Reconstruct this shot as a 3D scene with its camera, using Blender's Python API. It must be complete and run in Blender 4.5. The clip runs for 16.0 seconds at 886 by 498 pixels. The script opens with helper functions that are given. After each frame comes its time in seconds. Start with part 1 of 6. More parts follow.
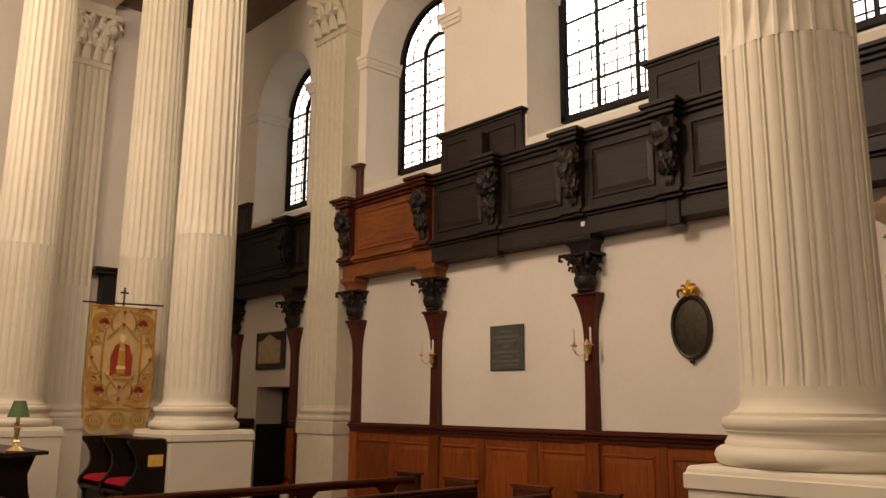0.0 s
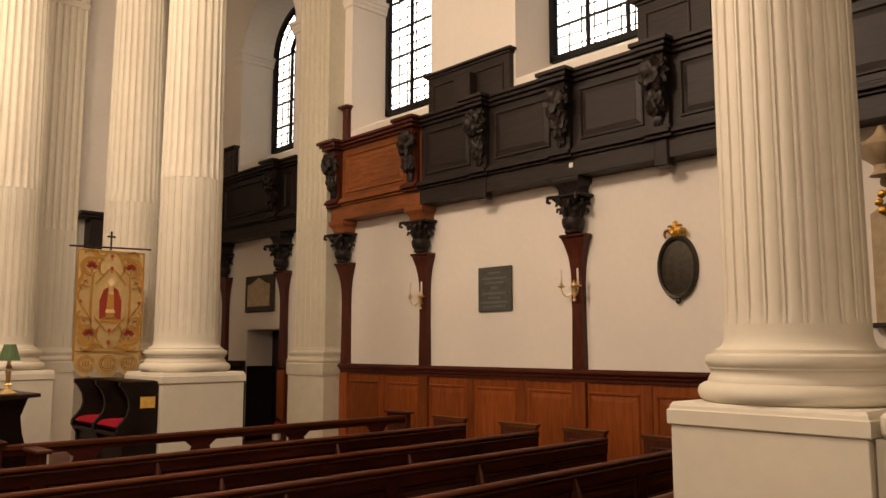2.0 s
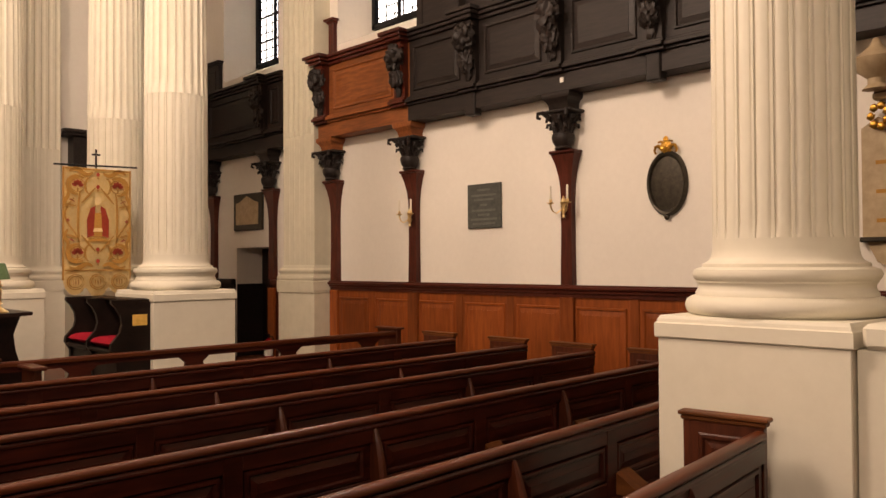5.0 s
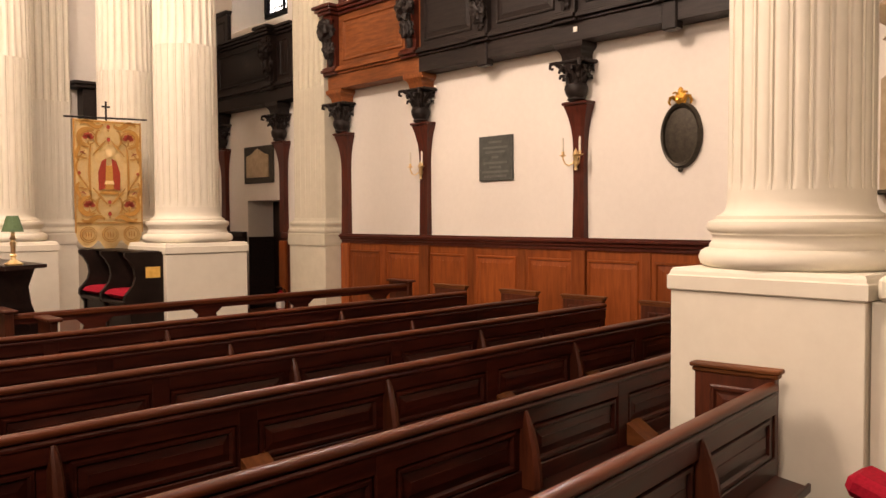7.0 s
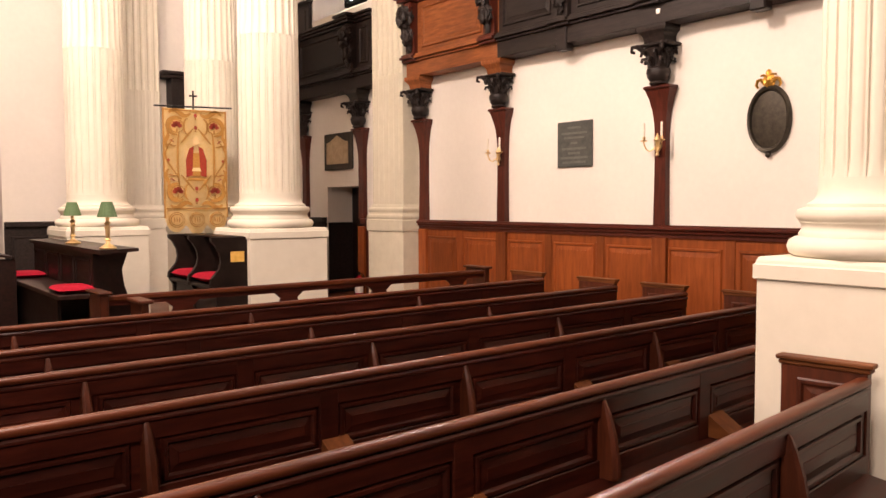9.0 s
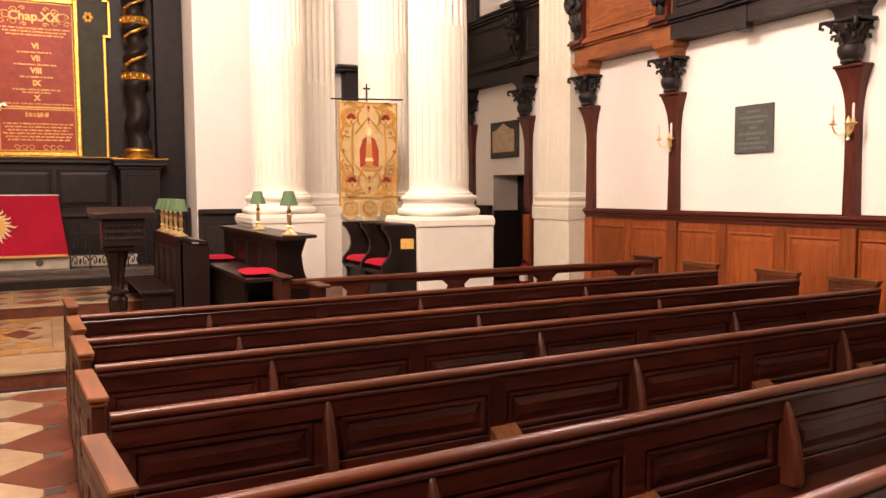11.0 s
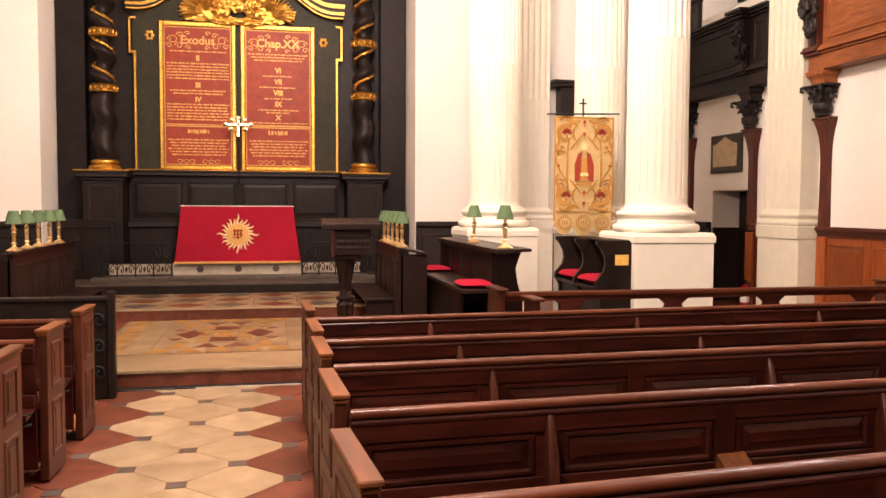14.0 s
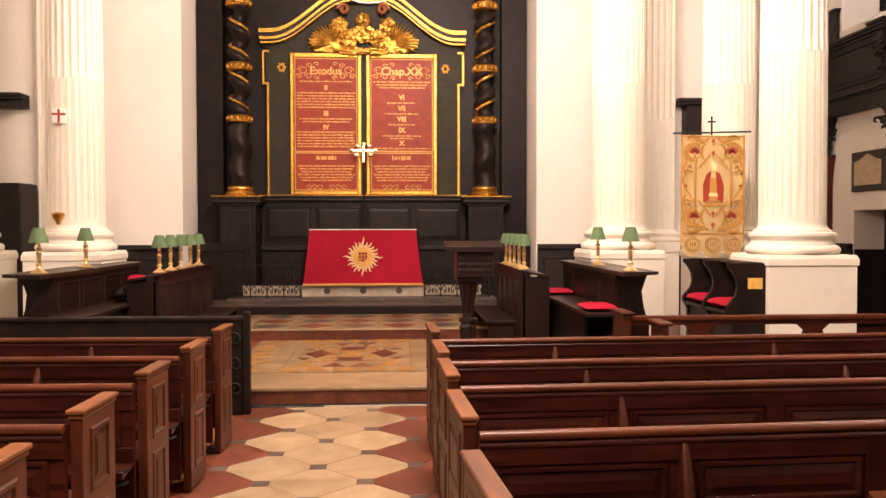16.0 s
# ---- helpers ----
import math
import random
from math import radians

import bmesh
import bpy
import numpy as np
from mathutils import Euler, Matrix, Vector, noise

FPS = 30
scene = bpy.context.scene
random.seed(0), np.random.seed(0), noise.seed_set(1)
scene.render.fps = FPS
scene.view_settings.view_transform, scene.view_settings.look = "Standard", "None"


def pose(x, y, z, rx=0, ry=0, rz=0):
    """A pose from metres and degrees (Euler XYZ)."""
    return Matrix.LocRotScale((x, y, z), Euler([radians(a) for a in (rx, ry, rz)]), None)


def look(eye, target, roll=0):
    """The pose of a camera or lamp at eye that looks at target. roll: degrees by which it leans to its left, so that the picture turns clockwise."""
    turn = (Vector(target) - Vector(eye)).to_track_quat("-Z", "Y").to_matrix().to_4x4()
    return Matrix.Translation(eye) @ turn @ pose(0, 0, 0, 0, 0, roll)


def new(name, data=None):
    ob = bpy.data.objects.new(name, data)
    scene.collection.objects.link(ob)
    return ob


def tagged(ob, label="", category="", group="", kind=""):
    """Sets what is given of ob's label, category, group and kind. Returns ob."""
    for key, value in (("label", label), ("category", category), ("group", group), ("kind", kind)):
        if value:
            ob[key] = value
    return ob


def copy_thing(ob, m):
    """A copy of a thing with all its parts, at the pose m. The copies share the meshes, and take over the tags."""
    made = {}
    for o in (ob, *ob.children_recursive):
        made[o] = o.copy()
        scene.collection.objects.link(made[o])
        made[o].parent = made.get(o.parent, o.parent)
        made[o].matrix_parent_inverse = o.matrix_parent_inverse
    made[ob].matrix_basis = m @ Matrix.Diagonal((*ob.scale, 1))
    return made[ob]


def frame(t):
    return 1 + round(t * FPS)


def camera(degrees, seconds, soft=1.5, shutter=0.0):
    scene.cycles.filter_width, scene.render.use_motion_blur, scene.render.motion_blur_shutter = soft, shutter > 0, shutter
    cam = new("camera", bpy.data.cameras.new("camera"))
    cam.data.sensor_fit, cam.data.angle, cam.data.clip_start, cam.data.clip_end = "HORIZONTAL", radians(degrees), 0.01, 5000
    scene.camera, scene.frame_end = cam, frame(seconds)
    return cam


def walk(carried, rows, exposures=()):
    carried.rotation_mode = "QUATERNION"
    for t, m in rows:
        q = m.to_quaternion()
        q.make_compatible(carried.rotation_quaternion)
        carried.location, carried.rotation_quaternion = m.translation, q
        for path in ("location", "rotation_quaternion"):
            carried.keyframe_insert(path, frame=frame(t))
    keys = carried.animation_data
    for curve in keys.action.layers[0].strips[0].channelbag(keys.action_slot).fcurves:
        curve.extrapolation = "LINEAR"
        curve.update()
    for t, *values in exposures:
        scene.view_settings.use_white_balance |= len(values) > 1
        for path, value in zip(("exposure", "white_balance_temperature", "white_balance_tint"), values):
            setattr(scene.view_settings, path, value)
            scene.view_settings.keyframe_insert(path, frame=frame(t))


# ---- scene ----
cam = camera(57.26, 16.0)
PATH = [
    (0.0, pose(0.044, -0.013, 1.628, 100.83, -0.38, -42.37)),
    (0.5, pose(0.045, -0.012, 1.627, 99.53, -0.48, -42.88)),
    (1.0, pose(0.050, -0.019, 1.623, 98.48, -0.16, -42.79)),
    (1.5, pose(0.058, -0.020, 1.625, 97.68, -0.00, -42.74)),
    (2.0, pose(0.052, -0.016, 1.619, 96.81, 0.03, -43.10)),
    (2.5, pose(0.064, -0.015, 1.621, 96.07, 0.27, -43.10)),
    (3.0, pose(0.054, -0.015, 1.618, 94.73, 0.19, -43.28)),
    (3.5, pose(0.053, -0.012, 1.617, 93.53, 0.25, -43.80)),
    (4.0, pose(0.054, -0.009, 1.614, 92.71, 0.17, -44.01)),
    (6.5, pose(0.052, 0.011, 1.604, 88.47, 0.57, -43.39)),
    (7.0, pose(0.056, 0.015, 1.602, 87.75, 0.32, -43.16)),
    (7.5, pose(0.059, 0.019, 1.602, 87.09, 0.39, -42.23)),
    (8.0, pose(0.054, 0.020, 1.601, 87.03, 0.28, -41.14)),
    (10.5, pose(0.025, 0.009, 1.625, 86.02, 0.42, -29.43)),
    (11.0, pose(0.010, 0.019, 1.626, 85.91, 0.34, -26.29)),
    (11.5, pose(-0.000, 0.018, 1.626, 85.92, 0.02, -24.58)),
    (12.0, pose(-0.019, 0.011, 1.624, 86.21, -0.22, -22.77)),
    (12.5, pose(-0.040, 0.006, 1.635, 86.55, -0.17, -19.60)),
    (13.0, pose(-0.060, -0.001, 1.635, 86.67, -0.29, -16.81)),
    (13.5, pose(-0.071, -0.002, 1.633, 86.81, -0.38, -14.52)),
    (14.0, pose(-0.087, 0.003, 1.633, 86.90, -0.28, -11.80)),
    (14.5, pose(-0.106, 0.006, 1.631, 86.99, 0.18, -9.19)),
    (15.0, pose(-0.103, -0.002, 1.633, 87.58, -0.09, -7.24)),
    (15.5, pose(-0.119, -0.002, 1.633, 87.99, -0.12, -5.69)),
    (16.0, pose(-0.126, 0.000, 1.631, 88.49, 0.08, -3.43)),
]
walk(cam, PATH, [(0.0, 2.5, 7100, 12), (2.0, 2.72, 7100, 12), (4.0, 2.95, 7000, 13), (7.0, 3.52, 6620, 16), (10.5, 4.1, 6160, 19), (13.0, 4.25, 6160, 19), (16.0, 4.2, 6330, 20)])
# ---- world and light ----
world = bpy.data.worlds.new("world")
scene.world = world
world.use_nodes = True
wn = world.node_tree.nodes
sky = wn.new("ShaderNodeTexSky")
sky.sky_type, sky.sun_disc = "NISHITA", False
sky.dust_density, sky.air_density, sky.ozone_density = 10.0, 0.6, 0.2
sky.sun_elevation, sky.sun_rotation = radians(30), radians(50)
wn["Background"].inputs[1].default_value = 0.055
world.node_tree.links.new(sky.outputs[0], wn["Background"].inputs[0])


def lamp(name, kind, energy, color, m, size=1.0, angle=None):
    data = bpy.data.lights.new(name, kind)
    data.energy, data.color = energy, color
    if kind == "AREA":
        data.shape, data.size = "DISK", size
    if kind == "SUN":
        data.angle = radians(angle)
    ob = new(name, data)
    ob.matrix_world = m
    return ob


WARM = (1.0, 0.79, 0.63)
lamp("sun", "SUN", 0.5, (1, 0.96, 0.9), look((10, 8.3, 7.5), (0, 0, 0)), angle=12)
# unseen lights placed over nave and chancel, the lowest added to brighten the pews
for lx, ly, lz, e in ((0.9, 4.7, 6.0, 112), (0.1, 8.7, 6.2, 48), (-1.2, 0.2, 4.3, 50)):
    bulb = lamp("unseen_overhead_light", "POINT", e, WARM, pose(lx, ly, lz))
    bulb.data.shadow_soft_size = 0.6


# ---- materials ----
def M(name, c1, c2, rough=0.5, metal=0.0, scale=6.0, stretch=(1, 1, 1), bump=0.15, big=0.12, rand=0.08, spec=0.3, fine=0.35):
    m = bpy.data.materials.new(name)
    m.use_nodes = True
    n, l = m.node_tree.nodes, m.node_tree.links
    b = n["Principled BSDF"]
    tc, mp, oi = n.new("ShaderNodeTexCoord"), n.new("ShaderNodeMapping"), n.new("ShaderNodeObjectInfo")
    mp.inputs["Scale"].default_value = stretch
    add = n.new("ShaderNodeVectorMath")
    sc = n.new("ShaderNodeVectorMath")
    sc.operation = "SCALE"
    sc.inputs[0].default_value = (7.3, 5.1, 9.7)
    l.new(oi.outputs["Random"], sc.inputs["Scale"])
    l.new(tc.outputs["Object"], add.inputs[0])
    l.new(sc.outputs[0], add.inputs[1])
    l.new(add.outputs[0], mp.inputs[0])
    n1, n2 = n.new("ShaderNodeTexNoise"), n.new("ShaderNodeTexNoise")
    n1.inputs["Scale"].default_value, n1.inputs["Detail"].default_value, n1.inputs["Roughness"].default_value = scale, 9, 0.65
    n2.inputs["Scale"].default_value, n2.inputs["Detail"].default_value = 0.9, 4
    l.new(mp.outputs[0], n1.inputs[0])
    l.new(add.outputs[0], n2.inputs[0])
    r = n.new("ShaderNodeValToRGB")
    r.color_ramp.elements[0].color, r.color_ramp.elements[1].color = (*c1, 1), (*c2, 1)
    r.color_ramp.elements[0].position, r.color_ramp.elements[1].position = fine, 1 - fine
    l.new(n1.outputs[0], r.inputs[0])
    mr = n.new("ShaderNodeMapRange")
    mr.inputs[1].default_value, mr.inputs[2].default_value, mr.inputs[3].default_value, mr.inputs[4].default_value = 0.3, 0.7, 1 - big, 1 + big
    l.new(n2.outputs[0], mr.inputs[0])
    mr2 = n.new("ShaderNodeMapRange")
    mr2.inputs[3].default_value, mr2.inputs[4].default_value = 1 - rand, 1 + rand
    l.new(oi.outputs["Random"], mr2.inputs[0])
    mul = n.new("ShaderNodeMath")
    mul.operation = "MULTIPLY"
    l.new(mr.outputs[0], mul.inputs[0])
    l.new(mr2.outputs[0], mul.inputs[1])
    hs = n.new("ShaderNodeVectorMath")
    hs.operation = "SCALE"
    l.new(r.outputs[0], hs.inputs[0])
    l.new(mul.outputs[0], hs.inputs["Scale"])
    l.new(hs.outputs[0], b.inputs["Base Color"])
    rr = n.new("ShaderNodeMapRange")
    rr.inputs[3].default_value, rr.inputs[4].default_value = max(rough - 0.1, 0.03), min(rough + 0.12, 1)
    l.new(n1.outputs[0], rr.inputs[0])
    l.new(rr.outputs[0], b.inputs["Roughness"])
    b.inputs["Metallic"].default_value = metal
    b.inputs["Specular IOR Level"].default_value = spec
    if bump:
        bp = n.new("ShaderNodeBump")
        bp.inputs["Strength"].default_value, bp.inputs["Distance"].default_value = bump, 0.01
        l.new(n1.outputs[0], bp.inputs["Height"])
        l.new(bp.outputs[0], b.inputs["Normal"])
    return m


PLASTER = M("plaster", (0.775, 0.725, 0.65), (0.80, 0.75, 0.675), 0.85, scale=14, bump=0.03, big=0.04, rand=0.0)
# darker copy of PAINT: the pilaster's dimmer light put into the colour
SHADEDPAINT = M("shaded_stone_paint", (0.60, 0.555, 0.43), (0.65, 0.605, 0.475), 0.6, scale=9, bump=0.03, big=0.06, rand=0.02)
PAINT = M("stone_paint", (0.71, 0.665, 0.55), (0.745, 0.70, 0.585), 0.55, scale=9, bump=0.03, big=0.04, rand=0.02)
DADO = M("oak_panelling", (0.17, 0.038, 0.0078), (0.26, 0.068, 0.0143), 0.4, scale=5, stretch=(5, 5, 0.6), bump=0.06, big=0.25, rand=0.22)
MAHOG = M("mahogany", (0.044, 0.0082, 0.0042), (0.09, 0.0185, 0.009), 0.36, scale=5, stretch=(6, 6, 0.7), bump=0.06, big=0.2)
GALOAK = M("gallery_oak", (0.17, 0.050, 0.013), (0.31, 0.100, 0.030), 0.42, scale=5, stretch=(6, 0.8, 6), bump=0.1, big=0.25)
EBONY = M("dark_stained_oak", (0.0115, 0.0084, 0.0070), (0.0285, 0.0202, 0.0174), 0.45, scale=5, stretch=(6, 0.8, 6), bump=0.1, big=0.25, spec=0.25)
PEW = M("pew_oak", (0.0185, 0.0032, 0.0019), (0.056, 0.0108, 0.0054), 0.33, scale=5, stretch=(0.7, 6, 6), bump=0.08, big=0.35, spec=0.32)
PEWEND = M("pew_end_oak", (0.038, 0.0086, 0.0034), (0.086, 0.0215, 0.0080), 0.4, scale=5, stretch=(6, 6, 0.7), bump=0.1, big=0.3)
# lighter than PEWEND: light on caps and book boxes put into the colour
PEWCAP = M("lit_oak_cap", (0.085, 0.027, 0.0075), (0.165, 0.056, 0.016), 0.5, scale=5, stretch=(6, 0.7, 6), bump=0.1, big=0.35, spec=0.18)
RAIL = M("polished_pew_rail", (0.052, 0.0118, 0.0041), (0.106, 0.0272, 0.0088), 0.33, scale=4, stretch=(0.5, 6, 6), bump=0.02, big=0.3, spec=0.24)
STALL = M("stall_oak", (0.0070, 0.0029, 0.0021), (0.020, 0.0076, 0.0052), 0.38, scale=5, stretch=(6, 0.7, 6), bump=0.08, big=0.2)
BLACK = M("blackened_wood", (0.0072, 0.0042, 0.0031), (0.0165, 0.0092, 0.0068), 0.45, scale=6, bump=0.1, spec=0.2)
GREENBLACK = M("black_green_panel", (0.022, 0.020, 0.0115), (0.036, 0.033, 0.018), 0.5, scale=6, bump=0.06, spec=0.15)
GOLD = M("gilding", (0.40, 0.20, 0.028), (0.74, 0.43, 0.09), 0.4, metal=1.0, scale=26, bump=0.45, big=0.25)
PLATE = M("worn_brass_plate", (0.62, 0.36, 0.07), (0.76, 0.48, 0.12), 0.5, scale=20, bump=0.05)
BRASS = M("brass", (0.84, 0.60, 0.27), (0.95, 0.75, 0.40), 0.34, metal=1.0, scale=20, bump=0.05)
SILVER = M("silver_gilt", (0.60, 0.47, 0.27), (0.78, 0.64, 0.42), 0.25, metal=1.0, scale=20, bump=0.1)
RED = M("red_velvet", (0.25, 0.005, 0.016), (0.36, 0.009, 0.026), 0.8, scale=60, bump=0.1, spec=0.15)
TABLET = M("red_tablet", (0.25, 0.031, 0.010), (0.33, 0.044, 0.014), 0.5, scale=10, bump=0.03)
GILTPAINT = M("gold_lettering", (0.60, 0.30, 0.07), (0.74, 0.42, 0.12), 0.45, metal=0.2, scale=40, bump=0.0)
CREAMSTONE = M("cream_marble", (0.23, 0.16, 0.088), (0.345, 0.252, 0.15), 0.36, scale=5, bump=0.04, big=0.16, rand=0.12)
OLDSTONE = M("worn_chancel_stone", (0.19, 0.125, 0.064), (0.29, 0.20, 0.11), 0.38, scale=6, bump=0.06, big=0.2, rand=0.12)
TERRA = M("red_quarry_tile", (0.085, 0.024, 0.012), (0.155, 0.045, 0.022), 0.4, scale=9, bump=0.1, big=0.18, rand=0.22)
SLATE = M("dark_slate", (0.05, 0.038, 0.030), (0.10, 0.075, 0.058), 0.38, scale=8, bump=0.08, rand=0.2)
OCHRE = M("ochre_tile", (0.25, 0.115, 0.018), (0.36, 0.175, 0.032), 0.4, scale=9, bump=0.06, rand=0.18)
MARBLE = M("white_marble", (0.36, 0.30, 0.22), (0.48, 0.41, 0.31), 0.35, scale=4, bump=0.03)
BOARDS = M("floor_boards", (0.24, 0.10, 0.032), (0.38, 0.17, 0.06), 0.45, scale=5, stretch=(0.7, 6, 6), bump=0.1, rand=0.2)
IRON = M("black_iron", (0.012, 0.012, 0.013), (0.03, 0.03, 0.03), 0.5, metal=0.6, scale=30, bump=0.1)
BRONZE = M("dark_bronze", (0.035, 0.030, 0.022), (0.065, 0.055, 0.04), 0.45, metal=0.5, scale=20, bump=0.15)
GREYPLAQUE = M("slate_plaque", (0.055, 0.058, 0.052), (0.085, 0.088, 0.078), 0.5, scale=16, bump=0.05)
PLAQUETEXT = M("plaque_lettering", (0.095, 0.097, 0.085), (0.125, 0.127, 0.112), 0.5, scale=16, bump=0.0)
TANSTONE = M("tan_stone", (0.40, 0.30, 0.18), (0.54, 0.42, 0.27), 0.5, scale=8, bump=0.06)
SHADE = M("green_shade", (0.075, 0.125, 0.055), (0.105, 0.17, 0.075), 0.6, scale=60, bump=0.1)
CANDLE = M("candle_wax", (0.80, 0.74, 0.62), (0.86, 0.80, 0.68), 0.5, scale=20, bump=0.0)
CLOTH = M("cream_embroidery", (0.84, 0.63, 0.29), (0.91, 0.73, 0.40), 0.8, scale=45, bump=0.25, big=0.1)
OLIVE = M("olive_thread", (0.36, 0.175, 0.032), (0.50, 0.26, 0.06), 0.8, scale=70, bump=0.2)
REDTHREAD = M("red_thread", (0.26, 0.030, 0.014), (0.38, 0.055, 0.026), 0.8, scale=70, bump=0.2)
CLOTHPALE = M("pale_embroidery", (0.70, 0.49, 0.22), (0.82, 0.62, 0.33), 0.8, scale=45, bump=0.25)
CEIL = M("ceiling_paint", (0.55, 0.50, 0.43), (0.62, 0.57, 0.49), 0.8, scale=4, bump=0.05)
# brown here is the aisle bay's shade, put into the ceiling colour
AISLECEIL = M("shaded_ceiling_paint", (0.16, 0.115, 0.08), (0.20, 0.145, 0.10), 0.7, scale=4, bump=0.05)
WHITECLOTH = M("white_linen", (0.75, 0.72, 0.66), (0.82, 0.79, 0.73), 0.85, scale=80, bump=0.1)


def glass(name):
    m = bpy.data.materials.new(name)
    m.use_nodes = True
    b = m.node_tree.nodes["Principled BSDF"]
    b.inputs["Base Color"].default_value = (0.40, 0.445, 0.50, 1)
    b.inputs["Transmission Weight"].default_value, b.inputs["Roughness"].default_value, b.inputs["IOR"].default_value = 1.0, 0.08, 1.05
    return m


GLASS = glass("window_glass")


# ---- building helpers ----
def thing(name, label, category, loc=(0, 0, 0), rz=0, group="", kind=""):
    ob = new(name)
    ob.matrix_world = pose(*loc, 0, 0, rz)
    return tagged(ob, label, category, group, kind)


def mesh_of(name, bm, material, smooth=False):
    bmesh.ops.recalc_face_normals(bm, faces=bm.faces)
    me = bpy.data.meshes.new(name)
    bm.to_mesh(me)
    bm.free()
    me.materials.append(material)
    if smooth:
        me.polygons.foreach_set("use_smooth", [True] * len(me.polygons))
        me.set_sharp_from_angle(angle=radians(40))
    return me


def part(name, bm, material, parent=None, label="", smooth=False, loc=None):
    ob = new(name, mesh_of(name, bm, material, smooth))
    if parent is not None:
        ob.parent = parent
    if loc is not None:
        ob.matrix_basis = loc if isinstance(loc, Matrix) else Matrix.Translation(loc)
    if label:
        tagged(ob, label)
    return ob


def struct(name, bm, material, label, category="structure"):
    return tagged(part(name, bm, material), label, category, kind="structure")


def box(a, b, bev=0.0, bm=None):
    """A box between two corners; with bm it is added to that mesh."""
    t = bmesh.new()
    bmesh.ops.create_cube(t, size=1)
    for v in t.verts:
        v.co = Vector([(a[i] + b[i]) / 2 + v.co[i] * (b[i] - a[i]) for i in range(3)])
    if bev:
        bmesh.ops.bevel(t, geom=t.edges[:], offset=bev, segments=1, affect="EDGES")
    return join(bm, t)


def join(bm, t):
    if bm is None:
        return t
    me = bpy.data.meshes.new("tmp")
    t.to_mesh(me)
    t.free()
    bm.from_mesh(me)
    bpy.data.meshes.remove(me)
    return bm


def prism(points, axis, lo, hi, bm=None):
    """A polygon of two coordinates, extruded along an axis (0, 1 or 2); the polygon's plane is the other two axes, in order."""
    bm = bm if bm is not None else bmesh.new()
    rest = [i for i in range(3) if i != axis]
    rings = []
    for h in (lo, hi):
        ring = []
        for p in points:
            co = [0, 0, 0]
            co[axis], co[rest[0]], co[rest[1]] = h, p[0], p[1]
            ring.append(bm.verts.new(co))
        rings.append(ring)
    n = len(points)
    bm.faces.new(rings[0])
    bm.faces.new(rings[1])
    for i in range(n):
        bm.faces.new((rings[0][i], rings[0][(i + 1) % n], rings[1][(i + 1) % n], rings[1][i]))
    return bm


def lathe(profile, seg=24, bm=None, at=(0, 0, 0), sq=0.0):
    """A turned body: (radius, height) pairs from bottom to top."""
    bm = bm if bm is not None else bmesh.new()
    rings = []
    for r, h in profile:
        rings.append([bm.verts.new((at[0] + max(r, 1e-4) * math.cos(2 * math.pi * i / seg), at[1] + max(r, 1e-4) * math.sin(2 * math.pi * i / seg), at[2] + h)) for i in range(seg)])
    for a, b in zip(rings, rings[1:]):
        for i in range(seg):
            bm.faces.new((a[i], a[(i + 1) % seg], b[(i + 1) % seg], b[i]))
    bm.faces.new(rings[0])
    bm.faces.new(rings[-1])
    return bm


def tube(points, r, seg=6, bm=None, taper=None):
    """A bent rod along points."""
    bm = bm if bm is not None else bmesh.new()
    pts = [Vector(p) for p in points]
    rings = []
    for i, p in enumerate(pts):
        d = (pts[min(i + 1, len(pts) - 1)] - pts[max(i - 1, 0)]).normalized()
        u = d.orthogonal().normalized() if not rings else (u - d * u.dot(d)).normalized()
        w = d.cross(u)
        rad = r * (1 if taper is None else 1 + (taper - 1) * i / (len(pts) - 1))
        rings.append([bm.verts.new(p + rad * (u * math.cos(2 * math.pi * k / seg) + w * math.sin(2 * math.pi * k / seg))) for k in range(seg)])
    for a, b in zip(rings, rings[1:]):
        for i in range(seg):
            bm.faces.new((a[i], a[(i + 1) % seg], b[(i + 1) % seg], b[i]))
    bm.faces.new(rings[0])
    bm.faces.new(rings[-1])
    return bm


def blob(c, r, bm=None, sub=1):
    t = bmesh.new()
    bmesh.ops.create_icosphere(t, subdivisions=sub, radius=1)
    for v in t.verts:
        v.co = Vector([c[i] + v.co[i] * r[i] for i in range(3)])
    return join(bm, t)


def lumpy(c, r, seed, amp=0.25, freq=3.0, sub=3):
    """A carved lump: a ball of half sizes r with knobbly relief."""
    bm = bmesh.new()
    bmesh.ops.create_icosphere(bm, subdivisions=sub, radius=1)
    for v in bm.verts:
        k = 1 + amp * noise.noise(v.co * freq + Vector((seed * 3.7, seed * 1.9, 0))) + amp * 0.5 * noise.noise(v.co * freq * 2.3 + Vector((0, seed, 5)))
        v.co = Vector([c[i] + v.co[i] * r[i] * k for i in range(3)])
    return bm


def stepped(rows, back=0.0, bm=None):
    """A stack of mouldings round three sides of a block, as one body: rows of (half width, front, height)."""
    bm = bm if bm is not None else bmesh.new()
    rings = [[bm.verts.new(p) for p in ((-w, back, z), (-w, -f, z), (w, -f, z), (w, back, z))] for w, f, z in rows]
    for a, b in zip(rings, rings[1:]):
        for i in range(4):
            bm.faces.new((a[i], a[(i + 1) % 4], b[(i + 1) % 4], b[i]))
    bm.faces.new(rings[0])
    bm.faces.new(rings[-1])
    return bm


